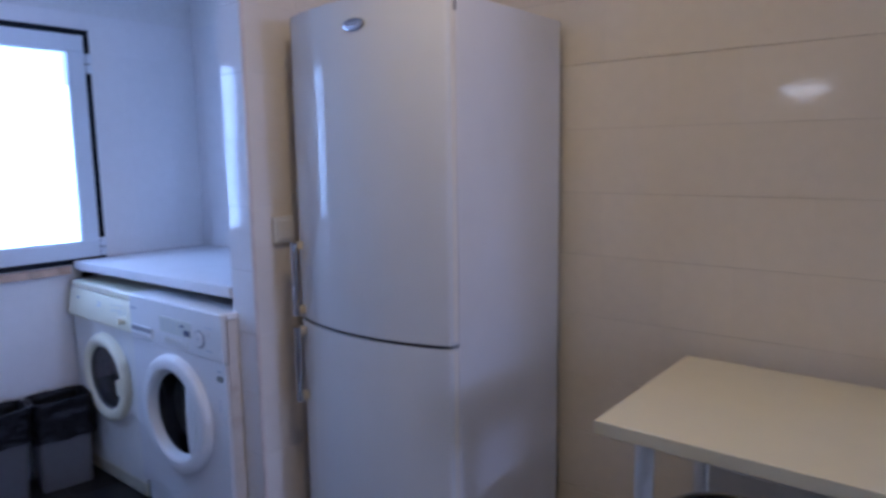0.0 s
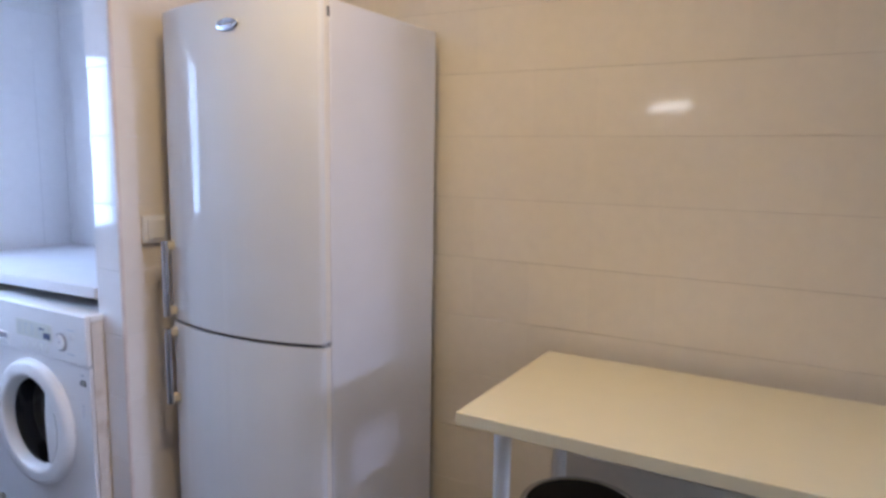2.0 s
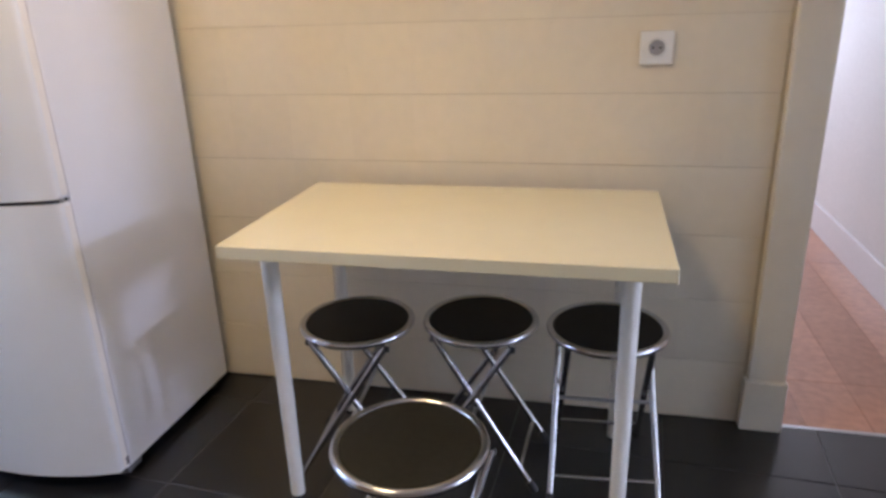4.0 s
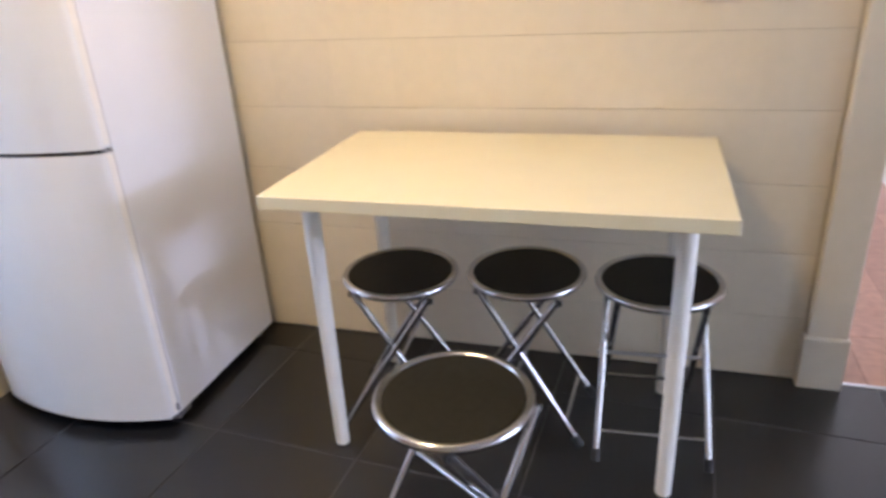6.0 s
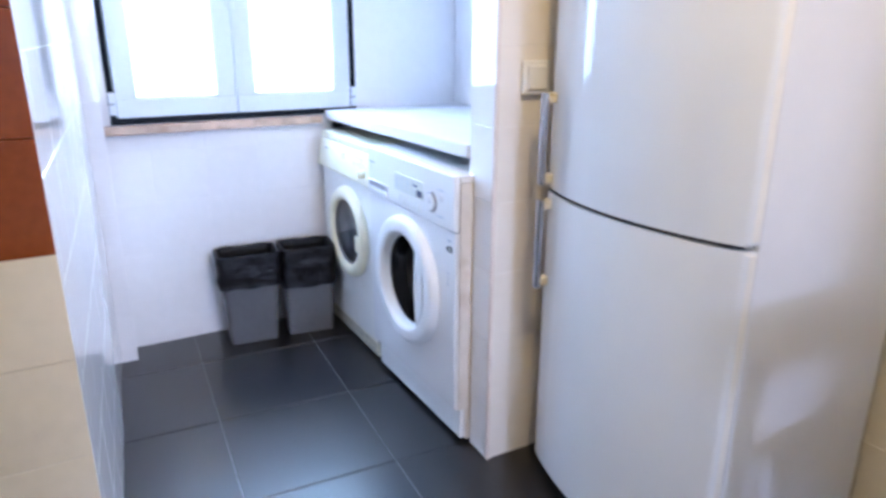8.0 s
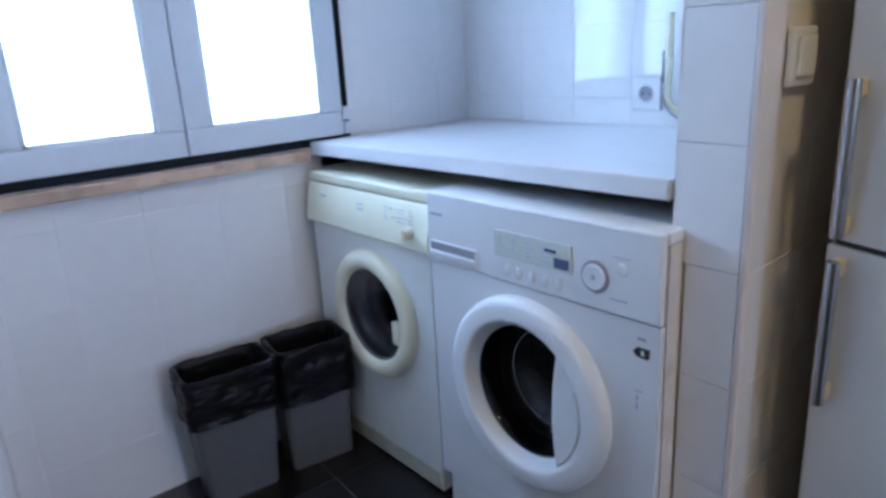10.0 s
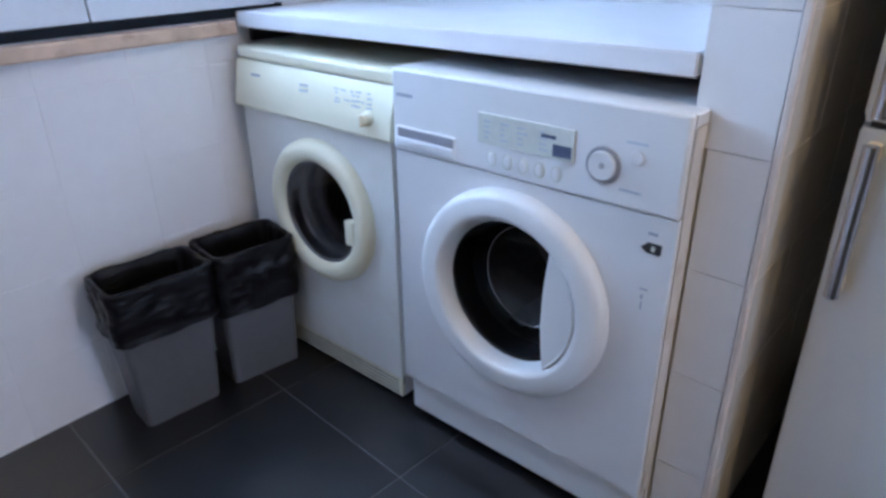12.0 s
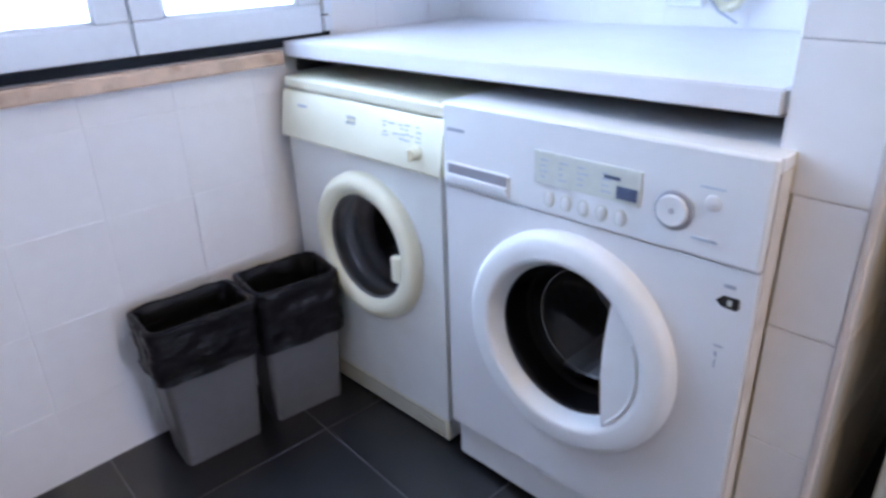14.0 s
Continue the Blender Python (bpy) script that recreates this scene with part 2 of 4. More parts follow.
def rod(a, b, r, r2=None, sides=16, bm=None):
    """A capped cylinder from a to b."""
    bm = bm or bmesh.new()
    a, b = Vector(a), Vector(b)
    m = Matrix.Translation((a + b) / 2) @ (b - a).to_track_quat("Z", "Y").to_matrix().to_4x4()
    bmesh.ops.create_cone(bm, cap_ends=True, segments=sides, radius1=r, radius2=r if r2 is None else r2, depth=(b - a).length, matrix=m)
    return bm


def pipe(points, r, sides=10, bm=None):
    """A bent round tube through points."""
    bm = bm or bmesh.new()
    pts = [Vector(p) for p in points]
    rings = []
    for i, p in enumerate(pts):
        d = (pts[min(i + 1, len(pts) - 1)] - pts[max(i - 1, 0)]).normalized()
        q = d.to_track_quat("Z", "Y")
        rings.append([bm.verts.new(p + q @ Vector((r * math.cos(2 * math.pi * k / sides), r * math.sin(2 * math.pi * k / sides), 0))) for k in range(sides)])
    for a, b in zip(rings, rings[1:]):
        for k in range(sides):
            bm.faces.new((a[k], a[(k + 1) % sides], b[(k + 1) % sides], b[k]))
    bm.faces.new(rings[0][::-1]), bm.faces.new(rings[-1])
    return bm


def lathe(profile, sides=48, m=None, closed=False):
    """Turn a profile of (radius, height) round z."""
    bm = bmesh.new()
    rings = []
    for r, z in profile:
        if r < 1e-6:
            rings.append([bm.verts.new((0, 0, z))])
        else:
            rings.append([bm.verts.new((r * math.cos(2 * math.pi * k / sides), r * math.sin(2 * math.pi * k / sides), z)) for k in range(sides)])
    pairs = list(zip(rings, rings[1:]))
    if closed:
        pairs.append((rings[-1], rings[0]))
    for a, b in pairs:
        for k in range(sides):
            j = (k + 1) % sides
            quad = [a[0] if len(a) == 1 else a[k], a[0] if len(a) == 1 else a[j], b[0] if len(b) == 1 else b[j], b[0] if len(b) == 1 else b[k]]
            quad = [v for i, v in enumerate(quad) if v not in quad[:i]]
            if len(quad) > 2:
                bm.faces.new(quad)
    if m:
        bm.transform(m)
    return bm


def prism(outline, z0, z1, bm=None):
    """A solid over an outline of (x, y)."""
    bm = bm or bmesh.new()
    lo = [bm.verts.new((x, y, z0)) for x, y in outline]
    hi = [bm.verts.new((x, y, z1)) for x, y in outline]
    bm.faces.new(lo[::-1]), bm.faces.new(hi)
    for i in range(len(lo)):
        j = (i + 1) % len(lo)
        bm.faces.new((lo[i], lo[j], hi[j], hi[i]))
    return bm


FACE_FRONT = Matrix.Rotation(radians(90), 4, "X")  # local z of a turned part points to -y


# ---------------------------------------------------------------- setting: walls, floor, ceiling
CEIL, TOP = 2.5, 2.5


def wall(name, boxes, mat, label):
    bm = bmesh.new()
    for b in boxes:
        box(*b, bm=bm)
    ob = part(name, bm, mat)
    return tagged(ob, label, "wall", kind="structure")


wall_north = wall("wall_north", [(-0.645, 0.0055, 0, 1.752, 0.12, CEIL), (1.752, 0.0, 2.06, 2.495, 0.12, CEIL), (2.495, 0.0, 0, 2.95, 0.12, CEIL), (1.752, 0.003, 0, 1.852, 0.12, 2.06)], M_GROUT, "kitchen wall faced with large glazed cream tiles")
wall_stub = wall("wall_stub", [(-0.746, -0.735, 0, -0.648, 0.12, CEIL), (-0.7725, -0.733, 0.848, -0.746, -0.097, CEIL)], M_GROUT_WHITE, "tiled wall end between fridge and laundry nook")
wall_alcove = wall("wall_alcove", [(-2.06, -0.097, 0, -0.746, 0.12, CEIL)], M_GROUT_WHITE, "white tiled wall behind the laundry worktop")
WIN_Y0, WIN_Y1, WIN_Z0, WIN_Z1 = -1.545, -0.590, 0.888, 1.880
wall_west = wall("wall_west", [(-2.07, -1.85, 0, -1.961, -0.097, WIN_Z0 - 0.002), (-2.07, -1.85, WIN_Z1, -1.961, -0.097, CEIL), (-2.07, -1.85, WIN_Z0 - 0.002, -1.961, WIN_Y0, WIN_Z1), (-2.07, WIN_Y1, WIN_Z0 - 0.002, -1.961, -0.097, WIN_Z1)], M_GROUT_WHITE, "white tiled laundry wall with a window")
wall_pier = wall("wall_pier", [(-1.961, -1.85, 0, -1.843, -1.578, CEIL)], M_GROUT_WHITE, "narrow white tiled pier beside the window")
NOOK_A, NOOK_B = Vector((-0.497, -1.738, 0)), Vector((-1.843, -1.632, 0))  # the side wall stands a little out of square
wall_south_nook = part("wall_south_nook", prism([(NOOK_A.x, NOOK_A.y - 0.003), (NOOK_B.x, NOOK_B.y - 0.003), (NOOK_B.x, -1.85), (NOOK_A.x, -1.85)], 0, CEIL), M_GROUT_WHITE)
tagged(wall_south_nook, "white glazed tiled side wall of the laundry", "wall", kind="structure")
wall_kitchen_west = wall("wall_kitchen_west", [(-0.60, -3.4, 0, -0.497, -1.8505, CEIL), (-0.499, -1.8505, 0, -0.497, -1.7415, CEIL)], M_GROUT, "kitchen wall with rust tiles over cream tiles")
wall_lintel = wall("wall_lintel", [(-0.746, -1.735, 2.2, -0.648, -0.739, CEIL)], M_PAINT, "white painted lintel over the laundry opening")
wall_south = wall("wall_south", [(-0.497, -3.4, 0, 3.05, -3.3, CEIL)], M_PAINT, "plain cream kitchen wall")
wall_east = wall("wall_east", [(2.95, -3.3, 0, 3.05, -1.5, CEIL), (2.95, -0.4, 0, 3.05, 0.12, CEIL), (2.95, -1.5, 2.1, 3.05, -0.4, CEIL)], M_PAINT, "plain cream kitchen wall with a glazed door")
wall_corridor = wall("wall_corridor", [(2.505, 0.12, 0, 2.605, 3.7, CEIL)], M_PAINT, "white painted corridor wall with skirting")
wall_corridor_west = wall("wall_corridor_west", [(0.9, 0.12, 0, 1.0, 3.7, CEIL)], M_PAINT, "white painted corridor wall")
wall_corridor_end = wall("wall_corridor_end", [(1.0, 3.6, 0, 2.505, 3.7, 0.8), (1.0, 3.6, 2.2, 2.505, 3.7, CEIL), (1.0, 3.6, 0.8, 1.1, 3.7, 2.2), (2.1, 3.6, 0.8, 2.505, 3.7, 2.2)], M_PAINT, "white painted corridor end wall")
ceiling = tagged(part("ceiling", box(-2.07, -3.4, CEIL, 3.05, 3.7, CEIL + 0.1), M_PAINT), "white painted ceiling", "ceiling", kind="structure")
floor = tagged(part("floor", box(-2.07, -3.4, -0.1, 3.05, 0.01, -0.0025), M_GROUT_FLOOR), "dark stoneware tile floor with thin pale joints", "floor", kind="structure")
floor_corridor = tagged(part("floor_corridor", box(0.9, 0.0105, -0.1, 2.605, 3.7, -0.008), M_GASKET), "reddish wooden corridor floor", "floor", kind="structure")
# upper painted band of the laundry walls
paint_band = part("paint_band", box(-1.9605, -1.577, 1.95, -1.956, -0.098, CEIL, bm=box(-1.9605, -0.0975, 1.95, -0.774, -0.098 - 0.002, CEIL)), M_PAINT)
tagged(paint_band, "smooth white painted upper laundry wall", "wall", kind="structure")
skirting = tagged(part("baseboard", box(2.489, 0.125, -0.006, 2.5045, 3.6, 0.148, 0.004), M_SKIRT), "white painted skirting board", "baseboard", kind="structure")

# door casing with plinth block
door_casing = thing("door_casing", pose(0, 0, 0), "cream painted door casing with plinth block", "door frame", kind="structure")
part("jamb_casing", box(1.757, -0.028, 0.165, 1.861, 0.002, 2.12, 0.006), M_TRIM, door_casing)
part("plinth_block", box(1.745, -0.040, 0.0, 1.866, 0.002, 0.168, 0.005), M_TRIM, door_casing)
part("jamb_lining", box(1.852, 0.0025, 0.0, 1.866, 0.125, 2.06, 0.003), M_TRIM, door_casing)
part("head_casing", box(1.757, -0.027, 2.06, 2.595, -0.0005, 2.16, 0.006), M_TRIM, door_casing)
part("far_casing", box(2.495, -0.027, 0.0, 2.595, -0.0005, 2.06, 0.006), M_TRIM, door_casing)
part("threshold", box(1.866, -0.004, -0.004, 2.495, 0.012, 0.002, 0.001), M_STEEL, door_casing)


# ---------------------------------------------------------------- laundry window
def laundry_window():
    w = thing("window_1", pose(-1.958, 0, 0), "white aluminium two-leaf window with frosted glass", "window", kind="structure")
    y0, y1, z0, z1 = WIN_Y0, WIN_Y1, WIN_Z0, WIN_Z1
    t = 0.022
    bm = box(-0.07, y0, z0, 0.006, y1, z0 + t)
    for b in ((-0.07, y0, z1 - t, 0.006, y1, z1), (-0.07, y0, z0 + t, 0.006, y0 + t, z1 - t), (-0.07, y1 - t, z0 + t, 0.006, y1, z1 - t)):
        box(*b, bm=bm)
    part("window_frame", bm, M_SEAL, w, "black outer frame and rubber seal")
    ym = -1.088
    for lo, hi in ((y0 + t + 0.003, ym - 0.002), (ym + 0.002, y1 - t - 0.003)):
        a, b, s = z0 + t + 0.002, z1 - t - 0.003, 0.067
        bm = bmesh.new()
        for bx in ((-0.045, lo, a, 0.014, hi, a + s), (-0.045, lo, b - s, 0.014, hi, b), (-0.045, lo, a + s, 0.014, lo + s, b - s), (-0.045, hi - s, a + s, 0.014, hi, b - s)):
            box(*bx, bevel=0.004, bm=bm)
        sash = part("sash", bm, M_ALU, w)
        bm = bmesh.new()
        for bx in ((0.004, lo + s - 0.001, a + s - 0.001, 0.010, hi - s + 0.001, a + s + 0.008), (0.004, lo + s - 0.001, b - s - 0.008, 0.010, hi - s + 0.001, b - s + 0.001),
                   (0.004, lo + s - 0.001, a + s, 0.010, lo + s + 0.008, b - s), (0.004, hi - s - 0.008, a + s, 0.010, hi - s + 0.001, b - s)):
            box(*bx, bm=bm)
        part("glazing_bead", bm, M_ALU, sash)
        pane = part("pane", box(-0.018, lo + s - 0.004, a + s - 0.004, -0.012, hi - s + 0.004, b - s + 0.004), M_FROST, sash, "frosted glass pane")
        pane.visible_shadow = False
    for y, z in ((y0 + 0.012, 0.965), (y1 - 0.012, 0.955), (y0 + 0.012, 1.72), (y1 - 0.012, 1.74)):
        bm = box(0.006, y - 0.012, z - 0.04, 0.024, y + 0.012, z - 0.004, 0.003)
        box(0.006, y - 0.012, z + 0.001, 0.024, y + 0.012, z + 0.04, 0.003, bm=bm)
        part("hinge", bm, M_ALU, w)
    bm = box(0.014, ym - 0.016, 1.30, 0.026, ym + 0.016, 1.42, 0.004)
    box(0.026, ym - 0.010, 1.29, 0.046, ym + 0.010, 1.37, 0.005, bm=bm)
    part("window_handle", bm, M_ALU, w)
    return w


laundry_window()
sill = tagged(part("window_sill", box(-1.958, -1.574, 0.852, -1.925, -0.750, 0.8855, 0.005), M_MARBLE), "pinkish marble window sill with worn edge", "window sill", kind="structure")
backdrop = tagged(part("backdrop", box(-2.75, -2.6, -0.2, -2.74, 0.4, 3.0), M_DAY), "bright hazy daylight outside", "backdrop", kind="structure")
backdrop_2 = tagged(part("backdrop", box(9.4, -5.0, 0.0, 9.41, 2.0, 5.0), M_DAY_PLAIN), "bright daylight outside", "backdrop", kind="structure")
# unseen glow behind the added corridor window
backdrop_3 = tagged(part("backdrop", box(0.6, 4.2, 0.0, 2.8, 4.21, 3.0), M_DAY_PLAIN), "bright daylight outside", "backdrop", kind="structure")


def plain_window(name, m, w, h):
    """A one-leaf window in a wall; local x along the wall, z up, -y into the room."""
    o = thing(name, m, "unseen white frame with clear glass", "window", kind="structure")
    bm = bmesh.new()
    for b in ((0, 0, 0, w, 0.06, 0.05), (0, 0, h - 0.05, w, 0.06, h), (0, 0, 0.05, 0.05, 0.06, h - 0.05), (w - 0.05, 0, 0.05, w, 0.06, h - 0.05)):
        box(*b, bevel=0.004, bm=bm)
    part("window_frame", bm, M_ALU, o)
    p = part("pane", box(0.048, 0.028, 0.048, w - 0.048, 0.034, h - 0.048), M_GLASS, o)
    p.visible_shadow = False


plain_window("window_2", pose(2.97, -0.4, 0.0, 0, 0, -90), 1.1, 2.1)
# unseen window, added so that daylight reaches the corridor
plain_window("window_3", pose(1.1, 3.62, 0.8), 1.0, 1.4)

# kitchen lamps
ceiling_lamp = thing("ceiling_lamp", pose(0.38, -1.08, CEIL), "round warm ceiling lamp with opal diffuser", "ceiling lamp")
part("lamp_base", lathe([(0, 0), (0.17, 0), (0.17, -0.03), (0.16, -0.035), (0, -0.035)], 40), M_WHITE_PLASTIC, ceiling_lamp, smooth=True)
part("diffuser", lathe([(0.158, -0.036), (0.15, -0.07), (0.11, -0.09), (0, -0.1)], 40), M_LAMP, ceiling_lamp, "glowing opal diffuser", smooth=True)
# unseen tube, stands in for the bright source mirrored in the cream tiles
wall_lamp = thing("wall_lamp", pose(0.08, -3.3, 1.73), "unseen lit tube that makes the highlight on the cream tiles", "wall lamp")
part("lamp_base", box(-0.16, 0, -0.03, 0.16, 0.03, 0.03, 0.006), M_WHITE_PLASTIC, wall_lamp)
part("tube", rod((-0.14, 0.048, 0), (0.14, 0.048, 0), 0.018), M_LAMP_WHITE, wall_lamp, "glowing white tube", smooth=True)


# ---------------------------------------------------------------- fridge
def fridge():
    W, D, H = 0.604, 0.535, 1.744
    f = thing("fridge", pose(-0.277, -0.585, 0), "tall white two-door fridge freezer with curved fronts", "fridge")
    part("body", box(-W / 2, 0.001, 0.035, W / 2, D, H - 0.006, 0.004), M_ENAMEL, f, smooth=True)
    part("plinth", box(-W / 2 + 0.01, 0.0, 0.008, W / 2 - 0.01, 0.06, 0.036, 0.003), M_GASKET, f)
    for x in (-W / 2 + 0.04, W / 2 - 0.04):
        for y in (0.05, D - 0.05):
            part("foot", rod((x, y, 0), (x, y, 0.036), 0.018), M_RUBBER, f)

    def front_y(x, bulge=0.060, edge=0.034):
        k = x / (W / 2)
        return -edge - bulge * (1 - k * k)

    def door(z0, z1):
        n = 28
        outline = [(-W / 2, -0.004)]
        steps = [-W / 2 + d for d in (0, 0.0007, 0.002, 0.004, 0.0065, 0.0095)]
        steps += list(np.linspace(-W / 2 + 0.0135, W / 2 - 0.0135, n)) + [-x for x in reversed(steps)]
        for x in steps:
            k = max(abs(x) - (W / 2 - 0.012), 0) / 0.012
            outline.append((x, front_y(x) + 0.009 * (1 - math.sqrt(max(1 - k * k, 0)))))
        outline += [(W / 2, -0.004)]
        bm = prism(outline, z0, z1)
        caps = [e for e in bm.edges if len({round(v.co.z, 5) for v in e.verts}) == 1 and max(v.co.y for v in e.verts) < -0.0245]
        bmesh.ops.bevel(bm, geom=caps, offset=0.006, segments=3, affect="EDGES")
        return bm

    seam = 0.829
    for z0, z1, hz0, hz1 in ((seam + 0.0055, H, 0.847, 1.076), (0.038, seam - 0.0055, 0.570, 0.808)):
        d = part("door", door(z0, z1), M_ENAMEL_DOOR, f, smooth=True)
        part("gasket", box(-W / 2 + 0.003, -0.0045, z0 + 0.004, W / 2 - 0.003, 0.0015, z1 - 0.004), M_GASKET_PALE, d)
        part("edge_trim", box(W / 2 - 0.001, -0.0245, z0 + 0.008, W / 2 + 0.0012, -0.0045, z1 - 0.008, 0.0005), M_DOOR_TRIM, d, "cream plastic door edge")
        hx = -W / 2 + 0.027
        hy = front_y(hx)
        bar = rod((hx, hy - 0.032, hz0), (hx, hy - 0.032, hz1), 0.0105, sides=20)
        h = part("handle", bar, M_CHROME, d, "chrome bar handle", smooth=True)
        for z in (hz0 + 0.014, hz1 - 0.014):
            part("bracket", box(hx - 0.0095, hy - 0.030, z - 0.013, hx + 0.0095, hy + 0.004, z + 0.013, 0.004), M_BRACKET, h, "cream plastic bracket")
    strip = [(x, front_y(x) + 0.009) for x in np.linspace(-W / 2 + 0.012, W / 2 - 0.03, 20)] + [(W / 2 - 0.010, -0.012), (W / 2 - 0.010, 0.0), (-W / 2 + 0.012, 0.0)]
    part("seam_strip", prism(strip, seam - 0.0050, seam + 0.0050), M_SEAM, f, "dark strip between the doors")
    part("hinge", box(W / 2 - 0.026, -0.020, seam - 0.0036, W / 2 - 0.003, -0.0125, seam + 0.0036, 0.001), M_STEEL, f)
    bm = lathe([(0, 0.006), (0.7, 0.0055), (0.95, 0.003), (1.0, 0)], 40)
    bm.transform(pose(0.034, front_y(0.034) - 0.0005, 1.677) @ FACE_FRONT @ Matrix.Diagonal((0.040, 0.0165, 1, 1)))
    logo = part("badge", bm, M_CHROME, f, "oval chrome badge", smooth=True)
    bm = box(-0.022, -0.0015, -0.003, 0.022, 0.0, 0.003)
    bm.transform(pose(0.034, front_y(0.034) - 0.0065, 1.677))
    part("badge_print", bm, M_PRINT, logo)
    for z in (1.702, 0.062):
        part("hinge", box(W / 2 - 0.03, -0.014, z - 0.013, W / 2 + 0.0015, -0.001, z + 0.013, 0.001), M_GASKET, f, "dark hinge pin")


fridge()


# ---------------------------------------------------------------- table and stools
def table():
    t = thing("table", pose(0.953, -0.357, 0), "rectangular white laminate table against the wall", "table")
    part("tabletop", box(-0.503, -0.299, 0.718, 0.503, 0.299, 0.750, 0.002), M_LAMINATE, t)
    for x in (-0.422, 0.420):
        for y in (-0.207, 0.21):
            leg = part("leg", rod((x, y, 0.006), (x, y, 0.711), 0.0185, 0.021, 24), M_LEG, t, smooth=True)
            part("foot_cap", rod((x, y, 0.0), (x, y, 0.0065), 0.0175, sides=24), M_RUBBER, leg)
            part("mount_plate", rod((x, y, 0.711), (x, y, 0.7182), 0.045, sides=24), M_STEEL, leg)


table()


def stool(m, seat_mat, label):
    s = thing("folding_stool", m, label, "stool", "folding stools at the table")
    H, R = 0.454, 0.157
    part("seat", lathe([(0, H - 0.004), (R * 0.6, H - 0.003), (R - 0.022, H - 0.003), (R - 0.013, H - 0.006), (R - 0.012, H - 0.016), (0, H - 0.016)], 56), seat_mat, s, smooth=True)
    prof = [(R - 0.010 + 0.0100 * math.cos(a), H - 0.010 + 0.0100 * math.sin(a)) for a in np.linspace(0, 2 * math.pi, 13)[:-1]]
    part("rim", lathe(prof, 56, closed=True), M_CHROME, s, "chrome seat rim", smooth=True)
    part("seat_plate", lathe([(0, H - 0.017), (R - 0.014, H - 0.017), (R - 0.02, H - 0.024), (0, H - 0.024)], 40), M_RUBBER, s, smooth=True)
    for sgn, half in ((1, 0.118), (-1, 0.138)):
        top, foot = -0.105 * sgn, 0.168 * sgn
        for y in (-half, half):
            leg = part("leg", rod((top, y * 0.86, H - 0.022), (foot, y, 0.012), 0.0088, sides=14), M_CHROME, s, "chrome tube leg", smooth=True)
            d = (Vector((foot, y, 0.012)) - Vector((top, y * 0.86, H - 0.022))).normalized()
            end = Vector((foot, y, 0.012))
            part("foot_cap", rod(end - d * 0.025, end + d * 0.006, 0.0108, sides=14), M_RUBBER, leg)
            part("hinge_block", box(top - 0.010, y * 0.86 - 0.006, H - 0.036, top + 0.010, y * 0.86 + 0.006, H - 0.02, 0.003), M_RUBBER, leg)
        for k in (0.86,):
            x, z = top + (foot - top) * k, (H - 0.022) + (0.012 - H + 0.022) * k
            w = half * (0.86 + 0.14 * k)
            part("rung", rod((x, -w, z), (x, w, z), 0.0055, sides=10), M_CHROME, s, smooth=True)
    part("pivot", rod((0.006, -0.142, 0.225), (0.006, 0.142, 0.225), 0.005, sides=10), M_STEEL, s)
    return s


stool_a = stool(pose(0.669, -0.374, 0, 0, 0, 4), M_VINYL, "chrome folding stool with round black vinyl seat under the table")
copy_thing(stool_a, pose(1.000, -0.313, 0, 0, 0, -3))
copy_thing(stool_a, pose(1.333, -0.311, 0, 0, 0, 94))
stool_front = stool(pose(0.958, -0.880, 0, 0, 0, 58), M_VINYL_BROWN, "chrome folding stool with round dark brown seat pulled out")


# ---------------------------------------------------------------- laundry machines
def ring_matrix(x, z, y):
    return pose(x, y, z) @ FACE_FRONT


def crescent(r, cut, bulge, n=20):
    """Outline of the part of a disc beyond a bowed chord."""
    a0 = math.acos(cut / r)
    arc = [(r * math.cos(a), r * math.sin(a)) for a in np.linspace(-a0, a0, n)]
    ym = r * math.sin(a0)
    back = [(cut + bulge * (1 - (y / ym) ** 2), y) for y in np.linspace(ym, -ym, n)[1:-1]]
    return arc + back


def open_box(x0, y0, z0, x1, y1, z1):
    """A cabinet shell, open to the front."""
    bm = box(x0, y0, z0, x1, y1, z1)
    front = [f for f in bm.faces if f.calc_center_median().y < y0 + 1e-5]
    bmesh.ops.delete(bm, geom=front, context="FACES")
    return bm


def holed_panel(x0, z0, x1, z1, cx, cz, r, y0, y1, n=64):
    """A front plate with a round opening."""
    bm = bmesh.new()
    loops = []
    for y in (y0, y1):
        inner, outer = [], []
        for k in range(n):
            a = 2 * math.pi * (k + 0.5) / n
            c, s = math.cos(a), math.sin(a)
            t = min(((x1 if c > 0 else x0) - cx) / c, ((z1 if s > 0 else z0) - cz) / s)
            inner.append(bm.verts.new((cx + r * c, y, cz + r * s)))
            outer.append(bm.verts.new((cx + t * c, y, cz + t * s)))
        for sx, sz in ((x1, z1), (x0, z1), (x0, z0), (x1, z0)):
            v = min(outer, key=lambda q: (q.co.x - sx) ** 2 + (q.co.z - sz) ** 2)
            v.co = (sx, y, sz)
        loops.append((inner, outer))
    (i0, o0), (i1, o1) = loops
    for k in range(n):
        j = (k + 1) % n
        bm.faces.new((i0[k], i0[j], o0[j], o0[k]))
        bm.faces.new((i1[k], o1[k], o1[j], i1[j]))
        bm.faces.new((o0[k], o0[j], o1[j], o1[k]))
        bm.faces.new((i0[k], i1[k], i1[j], i0[j]))
    return bm


